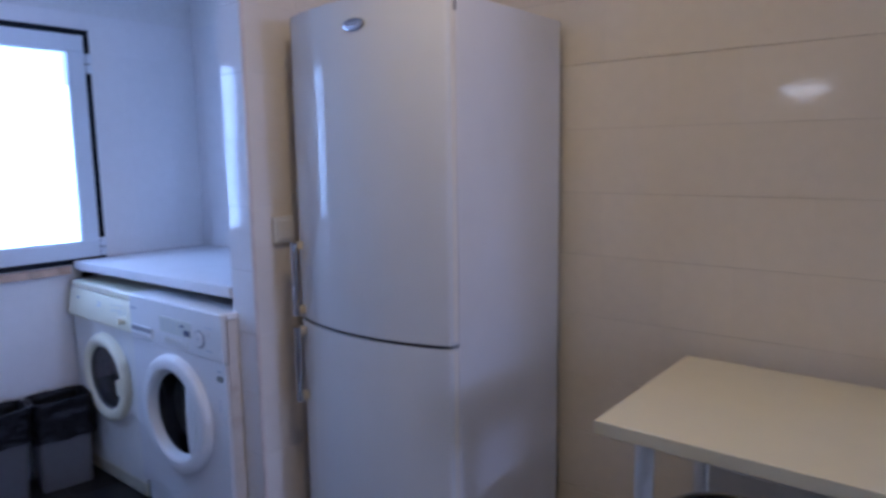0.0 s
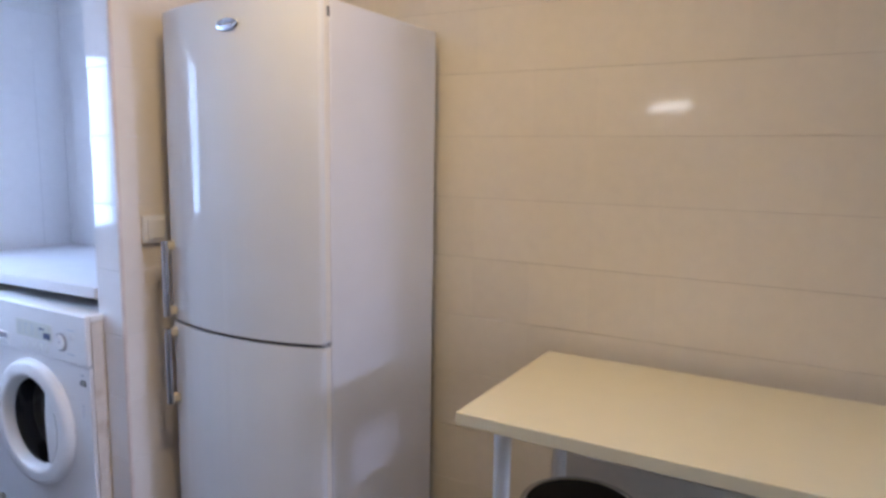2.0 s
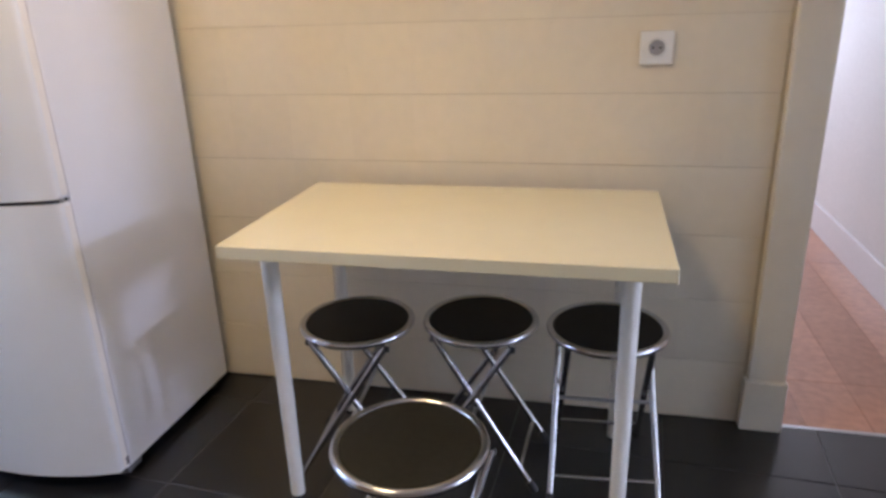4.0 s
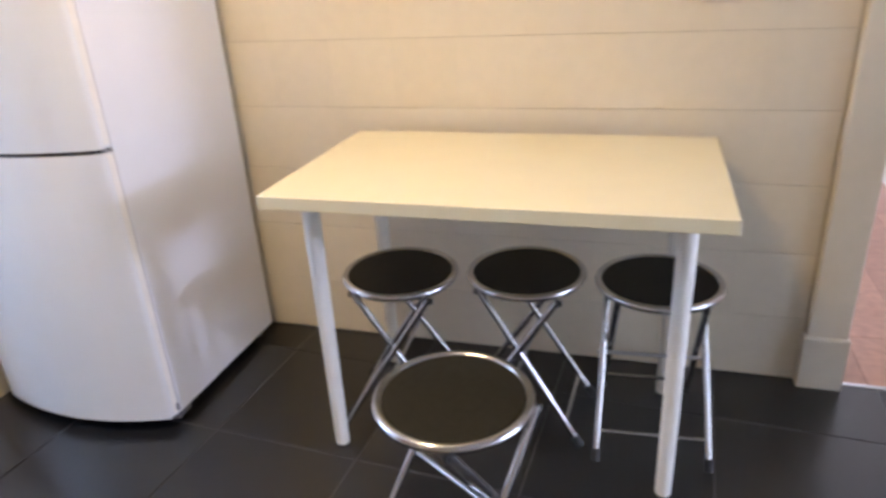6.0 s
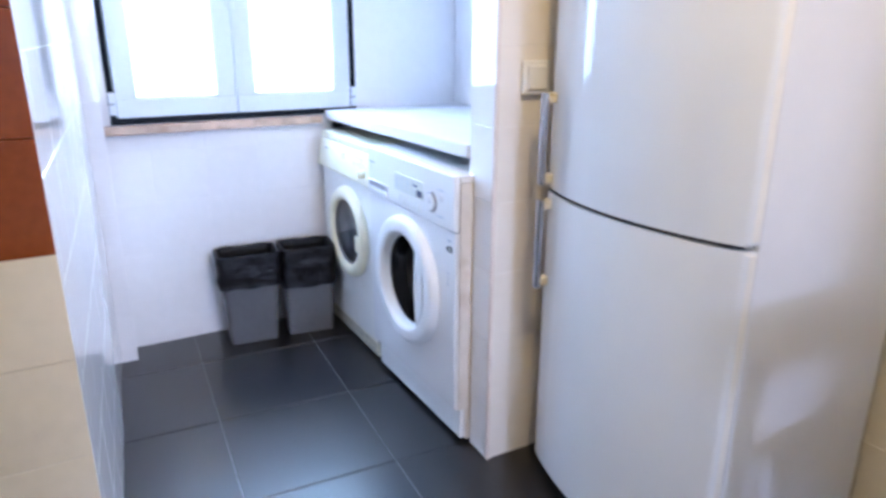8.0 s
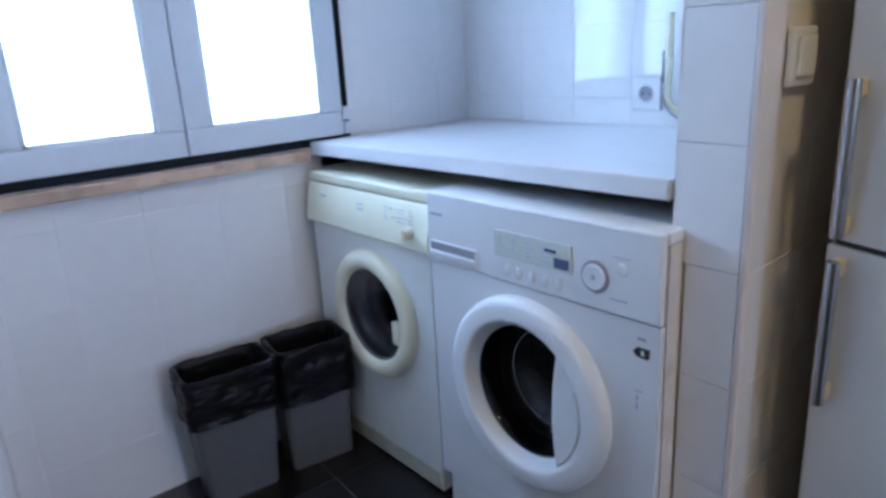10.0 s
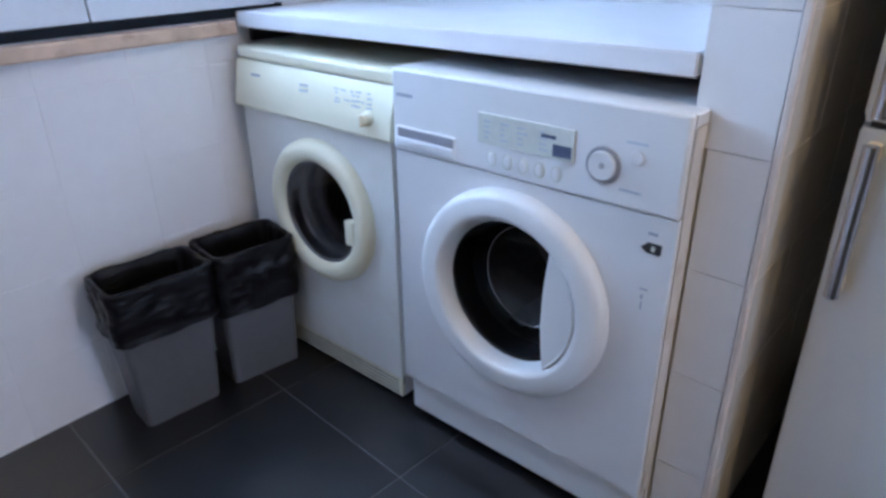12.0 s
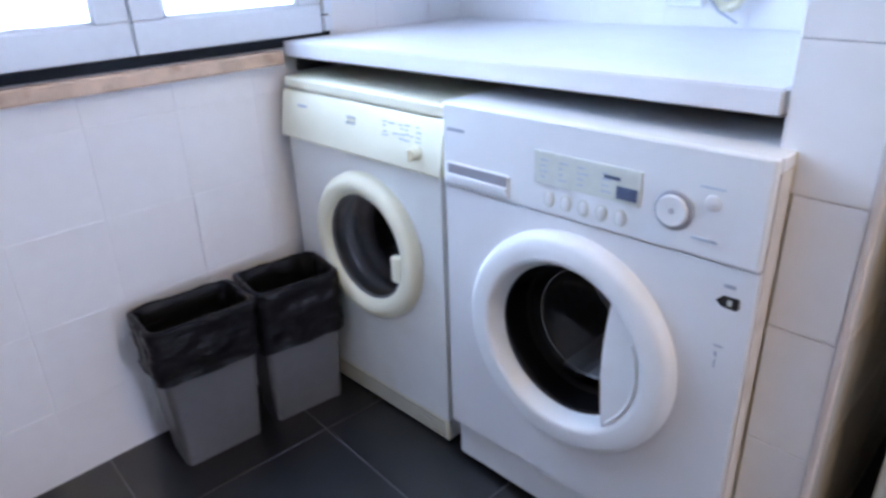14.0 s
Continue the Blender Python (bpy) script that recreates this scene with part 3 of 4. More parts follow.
def washer():
    W, D, H = 0.596, 0.56, 0.845
    w = thing("washing_machine", pose(-1.049, -0.512, 0), "white front-loading washing machine under the worktop", "washing machine")
    F = -0.28
    part("body", open_box(-W / 2, F + 0.012, 0.121, W / 2, D / 2, H - 0.022), M_BEIGE, w, "white cabinet with yellowed edges")
    part("base", box(-W / 2 + 0.001, F + 0.040, 0.013, W / 2 - 0.001, D / 2 - 0.002, 0.1205), M_BEIGE, w)
    part("front_panel", holed_panel(-W / 2, 0.125, W / 2 - 0.002, 0.682, -0.008, 0.450, 0.20, F, F + 0.0115), M_ENAMEL, w, smooth=True)
    part("bulkhead", holed_panel(-W / 2, 0.121, W / 2, H - 0.022, -0.008, 0.450, 0.21, F + 0.0117, F + 0.014), M_BEIGE, w)
    part("kick_panel", box(-W / 2 + 0.001, F + 0.022, 0.018, W / 2 - 0.004, F + 0.0395, 0.1205, 0.004), M_WHITE_PLASTIC, w)
    part("lid", box(-W / 2, F + 0.0125, H - 0.021, W / 2, D / 2, H - 0.0005, 0.003, 2), M_WHITE_PLASTIC, w, smooth=True)
    panel = part("control_panel", box(-W / 2, F - 0.0055, 0.6845, W / 2 - 0.002, F + 0.012, H, 0.0055, 4), M_WHITE_PLASTIC, w, smooth=True)
    P = F - 0.0055
    ox = 1.049

    def at(x, z):
        return x + ox, z

    # drawer; a flat grey strip paints the shade of its recessed grip
    x0, x1 = -1.338 + ox, -1.185 + ox
    drawer = part("detergent_drawer", box(x0, P - 0.004, 0.692, x1, P + 0.002, 0.735, 0.004), M_WHITE_PLASTIC, panel)
    part("grip_recess", box(x0 + 0.008, P - 0.0050, 0.714, x1 - 0.004, P - 0.0035, 0.7325), M_RECESS, drawer)
    part("grip_lip", box(x0 + 0.006, P - 0.008, 0.703, x1 - 0.003, P - 0.003, 0.714, 0.002), M_WHITE_PLASTIC, drawer)
    display = part("display_panel", box(-1.132 + ox, P - 0.0025, 0.738, -0.935 + ox, P + 0.002, 0.793, 0.001), M_LABEL, panel, "pale printed programme panel")
    part("display", box(-0.975 + ox, P - 0.0036, 0.744, -0.940 + ox, P - 0.002, 0.764), M_LCD, display, "dark blue display")
    part("print", box(-0.998 + ox, P - 0.0034, 0.772, -0.970 + ox, P - 0.002, 0.7775), M_LCD, display)
    random.seed(3)
    for i in range(4):
        for j in range(4):
            x = -1.118 + ox + i * 0.036 + (0.008 if i == 3 else 0)
            part("print", box(x, P - 0.0032, 0.749 + j * 0.0095, x + random.uniform(0.008, 0.020), P - 0.002, 0.7522 + j * 0.0095), M_PALE_PRINT, display)
    for i in range(5):
        x = -1.101 + ox + i * 0.0335
        bm = lathe([(0, 0.0034), (0.6, 0.0032), (0.88, 0.0022), (1.0, 0.0)], 28)
        bm.transform(ring_matrix(x, 0.7125, P) @ Matrix.Diagonal((0.0085, 0.0125, 1, 1)))
        part("button", bm, M_WHITE_PLASTIC, panel, smooth=True)
        bm = lathe([(0, 0.0012), (0.97, 0.0012), (1.0, 0.0)], 28)
        bm.transform(ring_matrix(x, 0.7125, P) @ Matrix.Diagonal((0.0108, 0.0148, 1, 1)))
        part("button_rim", bm, M_LABEL, panel, smooth=True)
    dx, dz = at(-0.883, 0.747)
    dial = part("dial", lathe([(0, 0.0065), (0.011, 0.007), (0.0205, 0.009), (0.0228, 0.0085), (0.0240, 0.005), (0.0245, 0.003)], 40, ring_matrix(dx, dz, P)), M_WHITE_PLASTIC, panel, smooth=True)
    part("dial_rim", lathe([(0.0238, 0.0045), (0.0285, 0.004), (0.030, 0.002), (0.0305, -0.001)], 40, ring_matrix(dx, dz, P)), M_RECESS, dial, "grey dial rim", smooth=True)
    part("dial_mark", lathe([(0, 0.0078), (0.0045, 0.0078), (0.005, 0.005)], 20, ring_matrix(dx, dz, P)), M_STEEL, dial)
    bx, bz = at(-0.828, 0.770)
    part("start_button", lathe([(0, 0.003), (0.008, 0.0032), (0.011, 0.0022), (0.012, -0.001)], 24, ring_matrix(bx, bz, P)), M_ENAMEL, panel, smooth=True)
    part("print", box(-0.848 + ox, P - 0.0012, 0.790, -0.812 + ox, P + 0.001, 0.793), M_PALE_PRINT, panel)
    part("print", box(-0.852 + ox, P - 0.0012, 0.712, -0.815 + ox, P + 0.001, 0.716), M_PALE_PRINT, panel)
    part("brand_print", box(-1.334 + ox, P - 0.0012, 0.793, -1.292 + ox, P + 0.001, 0.799), M_PRINT, panel)
    # porthole door
    cx, cz = at(-1.057, 0.450)
    m = ring_matrix(cx, cz, F)
    prof = [(0.141, -0.035), (0.143, -0.010), (0.147, 0.002), (0.156, 0.020), (0.160, 0.026), (0.165, 0.0285), (0.169, 0.029), (0.194, 0.0285), (0.201, 0.026), (0.2085, 0.020), (0.2115, 0.011), (0.212, -0.002)]
    door = part("door_ring", lathe(prof, 72, m), M_WHITE_PLASTIC, w, "white moulded porthole door ring", smooth=True)
    part("inner_collar", lathe([(0.146, -0.004), (0.140, -0.008), (0.137, -0.03), (0.136, -0.06)], 64, m), M_COLLAR_DARK, door, "dark glossy inner collar", smooth=True)
    part("rubber_gasket", lathe([(0.200, -0.02), (0.198, -0.05), (0.170, -0.075), (0.150, -0.07), (0.152, -0.10), (0.185, -0.12)], 64, m), M_GASKET, w, "dark rubber gasket", smooth=True)
    part("porthole_glass", lathe([(0.146, -0.003), (0.138, -0.006), (0.128, -0.03), (0.118, -0.07), (0.098, -0.092), (0.05, -0.103), (0, -0.105)], 64, m), M_LENS, door, "dark porthole glass bowl", smooth=True)
    drum = part("drum", lathe([(0.185, -0.115), (0.235, -0.13), (0.238, -0.42), (0.20, -0.44), (0, -0.445)], 64, m), M_DRUM, w, "dark steel drum", smooth=True)
    part("bowl_rim", lathe([(0.1125, -0.078), (0.1115, -0.0755), (0.1095, -0.0765), (0.110, -0.080)], 56, m), M_GASKET, door, "thin rim of the glass bowl", smooth=True)
    for k in range(3):
        bm = box(-0.02, 0.175, -0.40, 0.02, 0.234, -0.14, 0.008)
        bm.transform(m @ Matrix.Rotation(radians(35 + 120 * k), 4, "Z"))
        part("drum_paddle", bm, M_DRUM, drum, smooth=True)
    bm = prism(crescent(0.157, 0.098, -0.010), -0.004, 0.024)
    bmesh.ops.bevel(bm, geom=[e for e in bm.edges if all(v.co.z > 0.025 for v in e.verts)], offset=0.006, segments=2, affect="EDGES")
    bm.transform(m)
    handle = part("door_handle", bm, M_WHITE_PLASTIC, door, smooth=True)
    lip = [(0.152 * math.cos(a), 0.152 * math.sin(a), 0.0245) for a in np.linspace(radians(-46), radians(24), 18)]
    bm = pipe(lip, 0.0032, 8)
    bm.transform(m)
    part("grip_lip", bm, M_WHITE_PLASTIC, handle, "moulded finger grip edge", smooth=True)
    # stickers
    bm = prism([(-0.806, 0.627), (-0.797, 0.619), (-0.776, 0.618), (-0.773, 0.622), (-0.773, 0.637), (-0.796, 0.637)], 0.0, 0.0022)
    bm.transform(Matrix.Translation((ox, F + 0.001, 0)) @ Matrix.Rotation(radians(90), 4, "X"))
    st = part("sticker", bm, M_BLACK_PRINT, w, "small black sticker")
    part("print", box(-0.789 + ox, F - 0.0020, 0.623, -0.783 + ox, F - 0.001, 0.632), M_LABEL, st)
    part("sticker", box(-0.797 + ox, F - 0.0012, 0.650, -0.781 + ox, F + 0.001, 0.655), M_PRINT, w)
    for z0, z1, x0, x1 in ((0.552, 0.5545, -0.800, -0.786), (0.535, 0.543, -0.797, -0.793), (0.515, 0.530, -0.796, -0.7935)):
        part("sticker_print", box(x0 + ox, F - 0.0008, z0, x1 + ox, F + 0.001, z1), M_PRINT, w, "worn grey print")
    for x in (-W / 2 + 0.05, W / 2 - 0.05):
        for y in (F + 0.06, D / 2 - 0.05):
            part("foot", rod((x, y, 0), (x, y, 0.014), 0.02), M_RUBBER, w)


washer()


def dryer():
    W, D, H = 0.556, 0.53, 0.826
    o = thing("tumble_dryer", pose(-1.657, -0.492, 0), "older white tumble dryer with yellowed panel", "tumble dryer")
    F, ox = -D / 2, 1.657
    cx, cz = -1.644 + ox, 0.456
    part("body", open_box(-W / 2, F + 0.010, 0.010, W / 2 - 0.018, D / 2, H - 0.030), M_ENAMEL, o)
    part("front_panel", holed_panel(-W / 2, 0.066, W / 2 - 0.018, 0.680, cx, cz, 0.168, F, F + 0.0095), M_ENAMEL_WARM, o, smooth=True)
    part("lid", box(-W / 2, F + 0.001, H - 0.0285, W / 2, D / 2, H, 0.007, 3), M_CREAM_PLASTIC, o, "yellowed lid", smooth=True)
    # the panel leans forward towards its lower lip
    top, low = H - 0.0305, 0.681
    bm = prism([(F + 0.0085, low + 0.004), (F - 0.016, low), (F - 0.021, low + 0.004), (F - 0.022, low + 0.010), (F - 0.003, top - 0.004), (F + 0.001, top), (F + 0.0085, top)], -W / 2, W / 2)
    bm.transform(Matrix(((0, 0, 1, 0), (1, 0, 0, 0), (0, 1, 0, 0), (0, 0, 0, 1))))
    panel = part("control_panel", bm, M_CREAM_PLASTIC, o, "yellowed control panel", smooth=True)

    def P(z):
        return F - 0.022 + 0.019 * (z - low - 0.010) / (top - 0.014 - low)

    kx, kz = -1.448 + ox, 0.722
    knob = part("knob", lathe([(0, 0.018), (0.009, 0.018), (0.012, 0.014), (0.013, 0.004), (0.017, 0.001), (0.017, -0.003)], 28, ring_matrix(kx, kz, P(kz))), M_CREAM_PLASTIC, panel, smooth=True)
    part("knob_grip", box(kx - 0.0035, P(kz) - 0.026, kz - 0.012, kx + 0.0035, P(kz) - 0.012, kz + 0.012, 0.002), M_CREAM_PLASTIC, knob)
    part("brand_print", box(-1.868 + ox, P(0.764) - 0.0012, 0.7615, -1.832 + ox, P(0.764) + 0.001, 0.7665), M_PRINT, panel)
    random.seed(5)
    for i in range(7):
        for j in range(4):
            if random.random() < 0.28:
                continue
            x = -1.556 + ox + i * 0.0175 + random.uniform(-0.003, 0.003)
            z = 0.742 + j * 0.0095 + random.uniform(-0.0015, 0.0015)
            part("print", box(x, P(z) - 0.0014, z, x + random.uniform(0.007, 0.017), P(z) + 0.001, z + 0.0026), M_PALE_PRINT, panel)
    for i in range(3):
        for j in range(2):
            x, z = -1.678 + ox + i * 0.011, 0.749 + j * 0.012
            part("print", box(x, P(z) - 0.0014, z, x + 0.006, P(z) + 0.001, z + 0.005), M_PALE_PRINT, panel)
    m = ring_matrix(cx, cz, F)
    prof = [(0.128, -0.03), (0.130, 0.014), (0.134, 0.022), (0.146, 0.028), (0.160, 0.0295), (0.173, 0.026), (0.181, 0.016), (0.184, -0.002)]
    ring = part("door_ring", lathe(prof, 64, m), M_CREAM_PLASTIC, o, "yellowed porthole ring", smooth=True)
    part("trim_ring", lathe([(0.131, 0.013), (0.1275, 0.0155), (0.1245, 0.012), (0.124, 0.004)], 64, m), M_GASKET, ring, "thin dark trim ring", smooth=True)
    part("inner_collar", lathe([(0.127, 0.004), (0.1245, -0.010), (0.1235, -0.022), (0.1205, -0.025), (0.118, -0.044), (0.115, -0.052), (0.1155, -0.060)], 56, m), M_COLLAR, ring, "steel collar", smooth=True)
    part("porthole_glass", lathe([(0.1255, 0.010), (0.10, 0.008), (0.05, 0.004), (0, 0.002)], 56, m), M_LENS_CLEAR, ring, "dark porthole glass", smooth=True)
    part("rubber_gasket", lathe([(0.1155, -0.058), (0.112, -0.066), (0.104, -0.072), (0.100, -0.084), (0.104, -0.098)], 56, m), M_GASKET, o, "dark rubber gasket", smooth=True)
    part("drum", lathe([(0.103, -0.096), (0.150, -0.108), (0.225, -0.12), (0.228, -0.42), (0, -0.43)], 56, m), M_DRUM, o, "dark steel drum", smooth=True)
    bm = box(0.102, -0.052, 0.006, 0.134, 0.012, 0.027, 0.005)
    bm.transform(m)
    part("door_latch", bm, M_CREAM_PLASTIC, ring)
    kick = part("kick_panel", box(-W / 2, F + 0.001, 0.008, W / 2 - 0.018, F + 0.0095, 0.064, 0.003), M_KICK, o, "yellowed slotted kick panel")
    for k in range(4):
        part("slot", box(-W / 2 + 0.012, F - 0.0005, 0.020 + k * 0.011, W / 2 - 0.030, F + 0.0015, 0.0218 + k * 0.011), M_GASKET, kick)
    for x in (-W / 2 + 0.05, W / 2 - 0.05):
        for y in (F + 0.06, D / 2 - 0.05):
            part("foot", rod((x, y, 0), (x, y, 0.012), 0.02), M_RUBBER, o)


dryer()

worktop = thing("worktop", pose(0, 0, 0), "white laminate worktop over the laundry machines", "worktop")
bm = prism([(-1.955, -0.732), (-0.7785, -0.744), (-0.7785, -0.103), (-1.955, -0.103)], 0.8865, 0.9225)
bmesh.ops.bevel(bm, geom=[e for e in bm.edges], offset=0.003, segments=2, affect="EDGES")
SAG = Matrix(((1, 0, 0, 0), (0, 1, 0, 0), (0.016, 0, 1, 0.012), (0, 0, 0, 1)))  # falls slightly towards the window
bm.transform(SAG)
part("top", bm, M_WORKTOP, worktop)
# dark sheet added below the top to deepen the shade over the machines
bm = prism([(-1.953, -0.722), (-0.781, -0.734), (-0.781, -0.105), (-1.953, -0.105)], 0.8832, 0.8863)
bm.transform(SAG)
part("underside", bm, M_GAP_SHADE, worktop, "dark sheet under the worktop, added for the gap's shade")
part("support_batten", box(-1.953, -0.70, 0.8300, -1.938, -0.11, 0.8635), M_DARK, worktop)


# ---------------------------------------------------------------- bins with bags
def bin_with_bag(m, seed, low, top_y, label):
    b = thing("waste_bin", m, label, "waste bin", "waste bins by the window wall")
    bx, by, tx, ty, H = 0.052, 0.094, 0.076, top_y, 0.368

    def ring(bm, x, y, z, r, n=6, wob=None):
        out = []
        for cx, cy, a0 in ((x - r, y - r, 0), (-x + r, y - r, 90), (-x + r, -y + r, 180), (x - r, -y + r, 270)):
            for i in range(n + 1):
                a = radians(a0 + 90 * i / n)
                out.append((cx + r * math.cos(a), cy + r * math.sin(a), z))
        # more points along the straight sides
        pts = []
        for i, p in enumerate(out):
            q = out[(i + 1) % len(out)]
            k = 18 if i % (n + 1) == n else 1
            pts += [tuple(p[c] + (q[c] - p[c]) * j / k for c in range(3)) for j in range(k)]
        if wob:
            pts = [wob(p, i) for i, p in enumerate(pts)]
        return [bm.verts.new(p) for p in pts]

    def skin(bm, rings):
        for a, c in zip(rings, rings[1:]):
            for k in range(len(a)):
                j = (k + 1) % len(a)
                bm.faces.new((a[k], a[j], c[j], c[k]))

    bm = bmesh.new()
    rings = [ring(bm, bx, by, 0, 0.015), ring(bm, tx, ty, H, 0.02), ring(bm, tx - 0.003, ty - 0.003, H, 0.02), ring(bm, bx - 0.003, by - 0.003, 0.004, 0.015)]
    skin(bm, rings)
    bm.faces.new(rings[0]), bm.faces.new(rings[-1])
    part("tub", bm, M_BIN, b, smooth=True)
    # folded-over bag: outer skirt, rounded lip, inner lining down to the bottom
    bm = bmesh.new()

    def wobble(amp, zamp=0.0):
        def f(p, i):
            n1 = noise.noise(Vector((p[0] * 22, p[1] * 22, p[2] * 26 + seed)))
            n2 = noise.noise(Vector((p[0] * 70 + p[2] * 40, p[1] * 70 - p[2] * 40, p[2] * 55 + seed * 2)))
            r = math.hypot(p[0], p[1])
            g = amp * (n1 + 0.7 * n2) / max(r, 0.01)
            return (p[0] * (1 + g), p[1] * (1 + g), p[2] + zamp * (n1 + 0.4 * n2))
        return f

    def size(z):
        k = z / H
        return bx + (tx - bx) * k, by + (ty - by) * k

    rings = []
    for k, z in enumerate(np.linspace(low, H + 0.004, 19)):
        x, y = size(z)
        off = 0.006 + 0.006 * (1 - k / 18)
        rings.append(ring(bm, x + off, y + off, z, 0.028, wob=wobble(0.007, 0.009 if k == 0 else 0.004)))
    for off, dz in ((0.005, 0.011), (0.000, 0.014), (-0.006, 0.012), (-0.010, 0.004)):
        rings.append(ring(bm, tx + off, ty + off, H + dz, 0.022, wob=wobble(0.0025, 0.003)))
    for z in (0.31, 0.26, 0.18, 0.10, 0.05):
        x, y = size(z)
        rings.append(ring(bm, x - 0.012, y - 0.012, z, 0.02, wob=wobble(0.009, 0.006)))
    skin(bm, rings)
    bm.faces.new(rings[-1])
    part("bag", bm, M_BAG, b, "crumpled black plastic bag folded over the rim", smooth=True)
    return b


bin_with_bag(pose(-1.834, -1.132, 0, 0, 0, -5), 1.3, 0.245, 0.118, "grey plastic bin lined with a black bag beside the wall")
bin_with_bag(pose(-1.817, -0.893, 0, 0, 0, -8), 7.7, 0.215, 0.106, "grey plastic bin lined with a black bag beside the dryer")


# ---------------------------------------------------------------- switches, sockets, hose
def socket(name, m, label, holes=True):
    s = thing(name, m, label, "socket" if holes else "light switch")
    part("plate", box(-0.043, -0.011, -0.043, 0.043, 0, 0.043, 0.004), M_WHITE_PLASTIC, s)
    if holes:
        rm = pose(0, -0.0115, 0) @ FACE_FRONT
        part("recess_ring", lathe([(0.026, 0.0005), (0.022, 0.003), (0.020, 0.0005)], 32, rm), M_WHITE_PLASTIC, s, smooth=True)
        # flat disc, greyed to give the shade inside the socket bowl
        bowl = part("recess", lathe([(0, 0.0006), (0.0195, 0.0006), (0.0195, -0.001)], 32, rm), M_RECESS, s)
        for x in (-0.0095, 0.0095):
            part("pin_hole", rod((x, -0.0115, 0), (x, -0.0128, 0), 0.003, sides=10), M_BLACK_PRINT, bowl)
    else:
        part("rocker", box(-0.030, -0.0165, -0.030, 0.030, -0.0105, 0.030, 0.003), M_WHITE_PLASTIC, s)
    return s


socket("wall_socket", pose(1.427, -0.0005, 1.127), "white square wall socket on cream tiles")
socket("wall_socket", pose(-1.235, -0.1005, 1.000), "white square wall socket above the worktop")
socket("light_switch", pose(-0.6445, -0.628, 1.106, 0, 0, 90), "white light switch on the tiled wall end", holes=False)
hose = thing("drain_hose", pose(-1.13, -0.1005, 1.000), "pale ribbed hose hanging in a loop beside a grey cable", "hose")
arc = [(0.030 * math.cos(a), -0.028, 0.028 * math.sin(a) - 0.010) for a in np.linspace(math.pi, 2 * math.pi, 15)]
pts = [(-0.030, -0.028, 0.20), (-0.030, -0.028, 0.09)] + arc + [(0.030, -0.028, 0.03), (0.034, -0.026, 0.09), (0.036, -0.022, 0.20)]
part("hose", pipe(pts, 0.0105, 12), M_CREAM_PLASTIC, hose, smooth=True)
for k, p in enumerate(arc[::2]):
    q = arc[min(2 * k + 1, len(arc) - 1)]
    part("rib", rod(p, (p[0] + (q[0] - p[0]) * 0.25 + 1e-4, p[1], p[2] + (q[2] - p[2]) * 0.25 + 1e-4), 0.0128, sides=14), M_CREAM_PLASTIC, hose)
pts = [(-0.052, -0.010, 0.11), (-0.052, -0.012, 0.05), (-0.046, -0.018, 0.012), (-0.030, -0.044, -0.022), (-0.006, -0.048, -0.046), (0.018, -0.048, -0.058), (0.036, -0.046, -0.068)]
part("cable", pipe(pts, 0.003, 8), M_PRINT, hose, "grey cable", smooth=True)
part("wall_clip", box(-0.060, -0.012, 0.030, -0.046, 0.0, 0.110, 0.002), M_GASKET, hose)
# pinkish corner trim on the wall end
tagged(part("trim", box(-0.654, -0.7445, 0, -0.6425, -0.7335, 2.2, 0.003), M_CORNER), "pinkish tile corner trim", "trim", kind="structure")

# ---------------------------------------------------------------- tiles, one by one
TILE_MESH = {}


def tile_mesh(w, h, t, mat, side=0.0009):
    key = (round(w, 3), round(h, 3), mat.name)
    if key not in TILE_MESH:
        c = 0.0009
        bm = bmesh.new()
        lo = [bm.verts.new((x, y, -t)) for x, y in ((0, 0), (w, 0), (w, h), (0, h))]
        mid = [bm.verts.new((x, y, -c)) for x, y in ((0, 0), (w, 0), (w, h), (0, h))]
        hi = [bm.verts.new((x, y, 0)) for x, y in ((side, c), (w - side, c), (w - side, h - c), (side, h - c))]
        for a, b in ((lo, mid), (mid, hi)):
            for i in range(4):
                j = (i + 1) % 4
                bm.faces.new((a[i], a[j], b[j], b[i]))
        bm.faces.new(hi)
        me = bpy.data.meshes.new("tile")
        bm.to_mesh(me)
        bm.free()
        me.materials.append(mat)
        TILE_MESH[key] = me
    return TILE_MESH[key]


def cut(rects, hole):
    """Rectangles (u0, v0, u1, v1) less a hole."""
    out = []
    hu0, hv0, hu1, hv1 = hole
    for u0, v0, u1, v1 in rects:
        if hu0 >= u1 or hu1 <= u0 or hv0 >= v1 or hv1 <= v0:
            out.append((u0, v0, u1, v1))
            continue
        if hu0 > u0:
            out.append((u0, v0, hu0, v1))
        if hu1 < u1:
            out.append((hu1, v0, u1, v1))
        a, b = max(u0, hu0), min(u1, hu1)
        if hv0 > v0:
            out.append((a, v0, b, hv0))
        if hv1 < v1:
            out.append((a, hv1, b, v1))
    return out


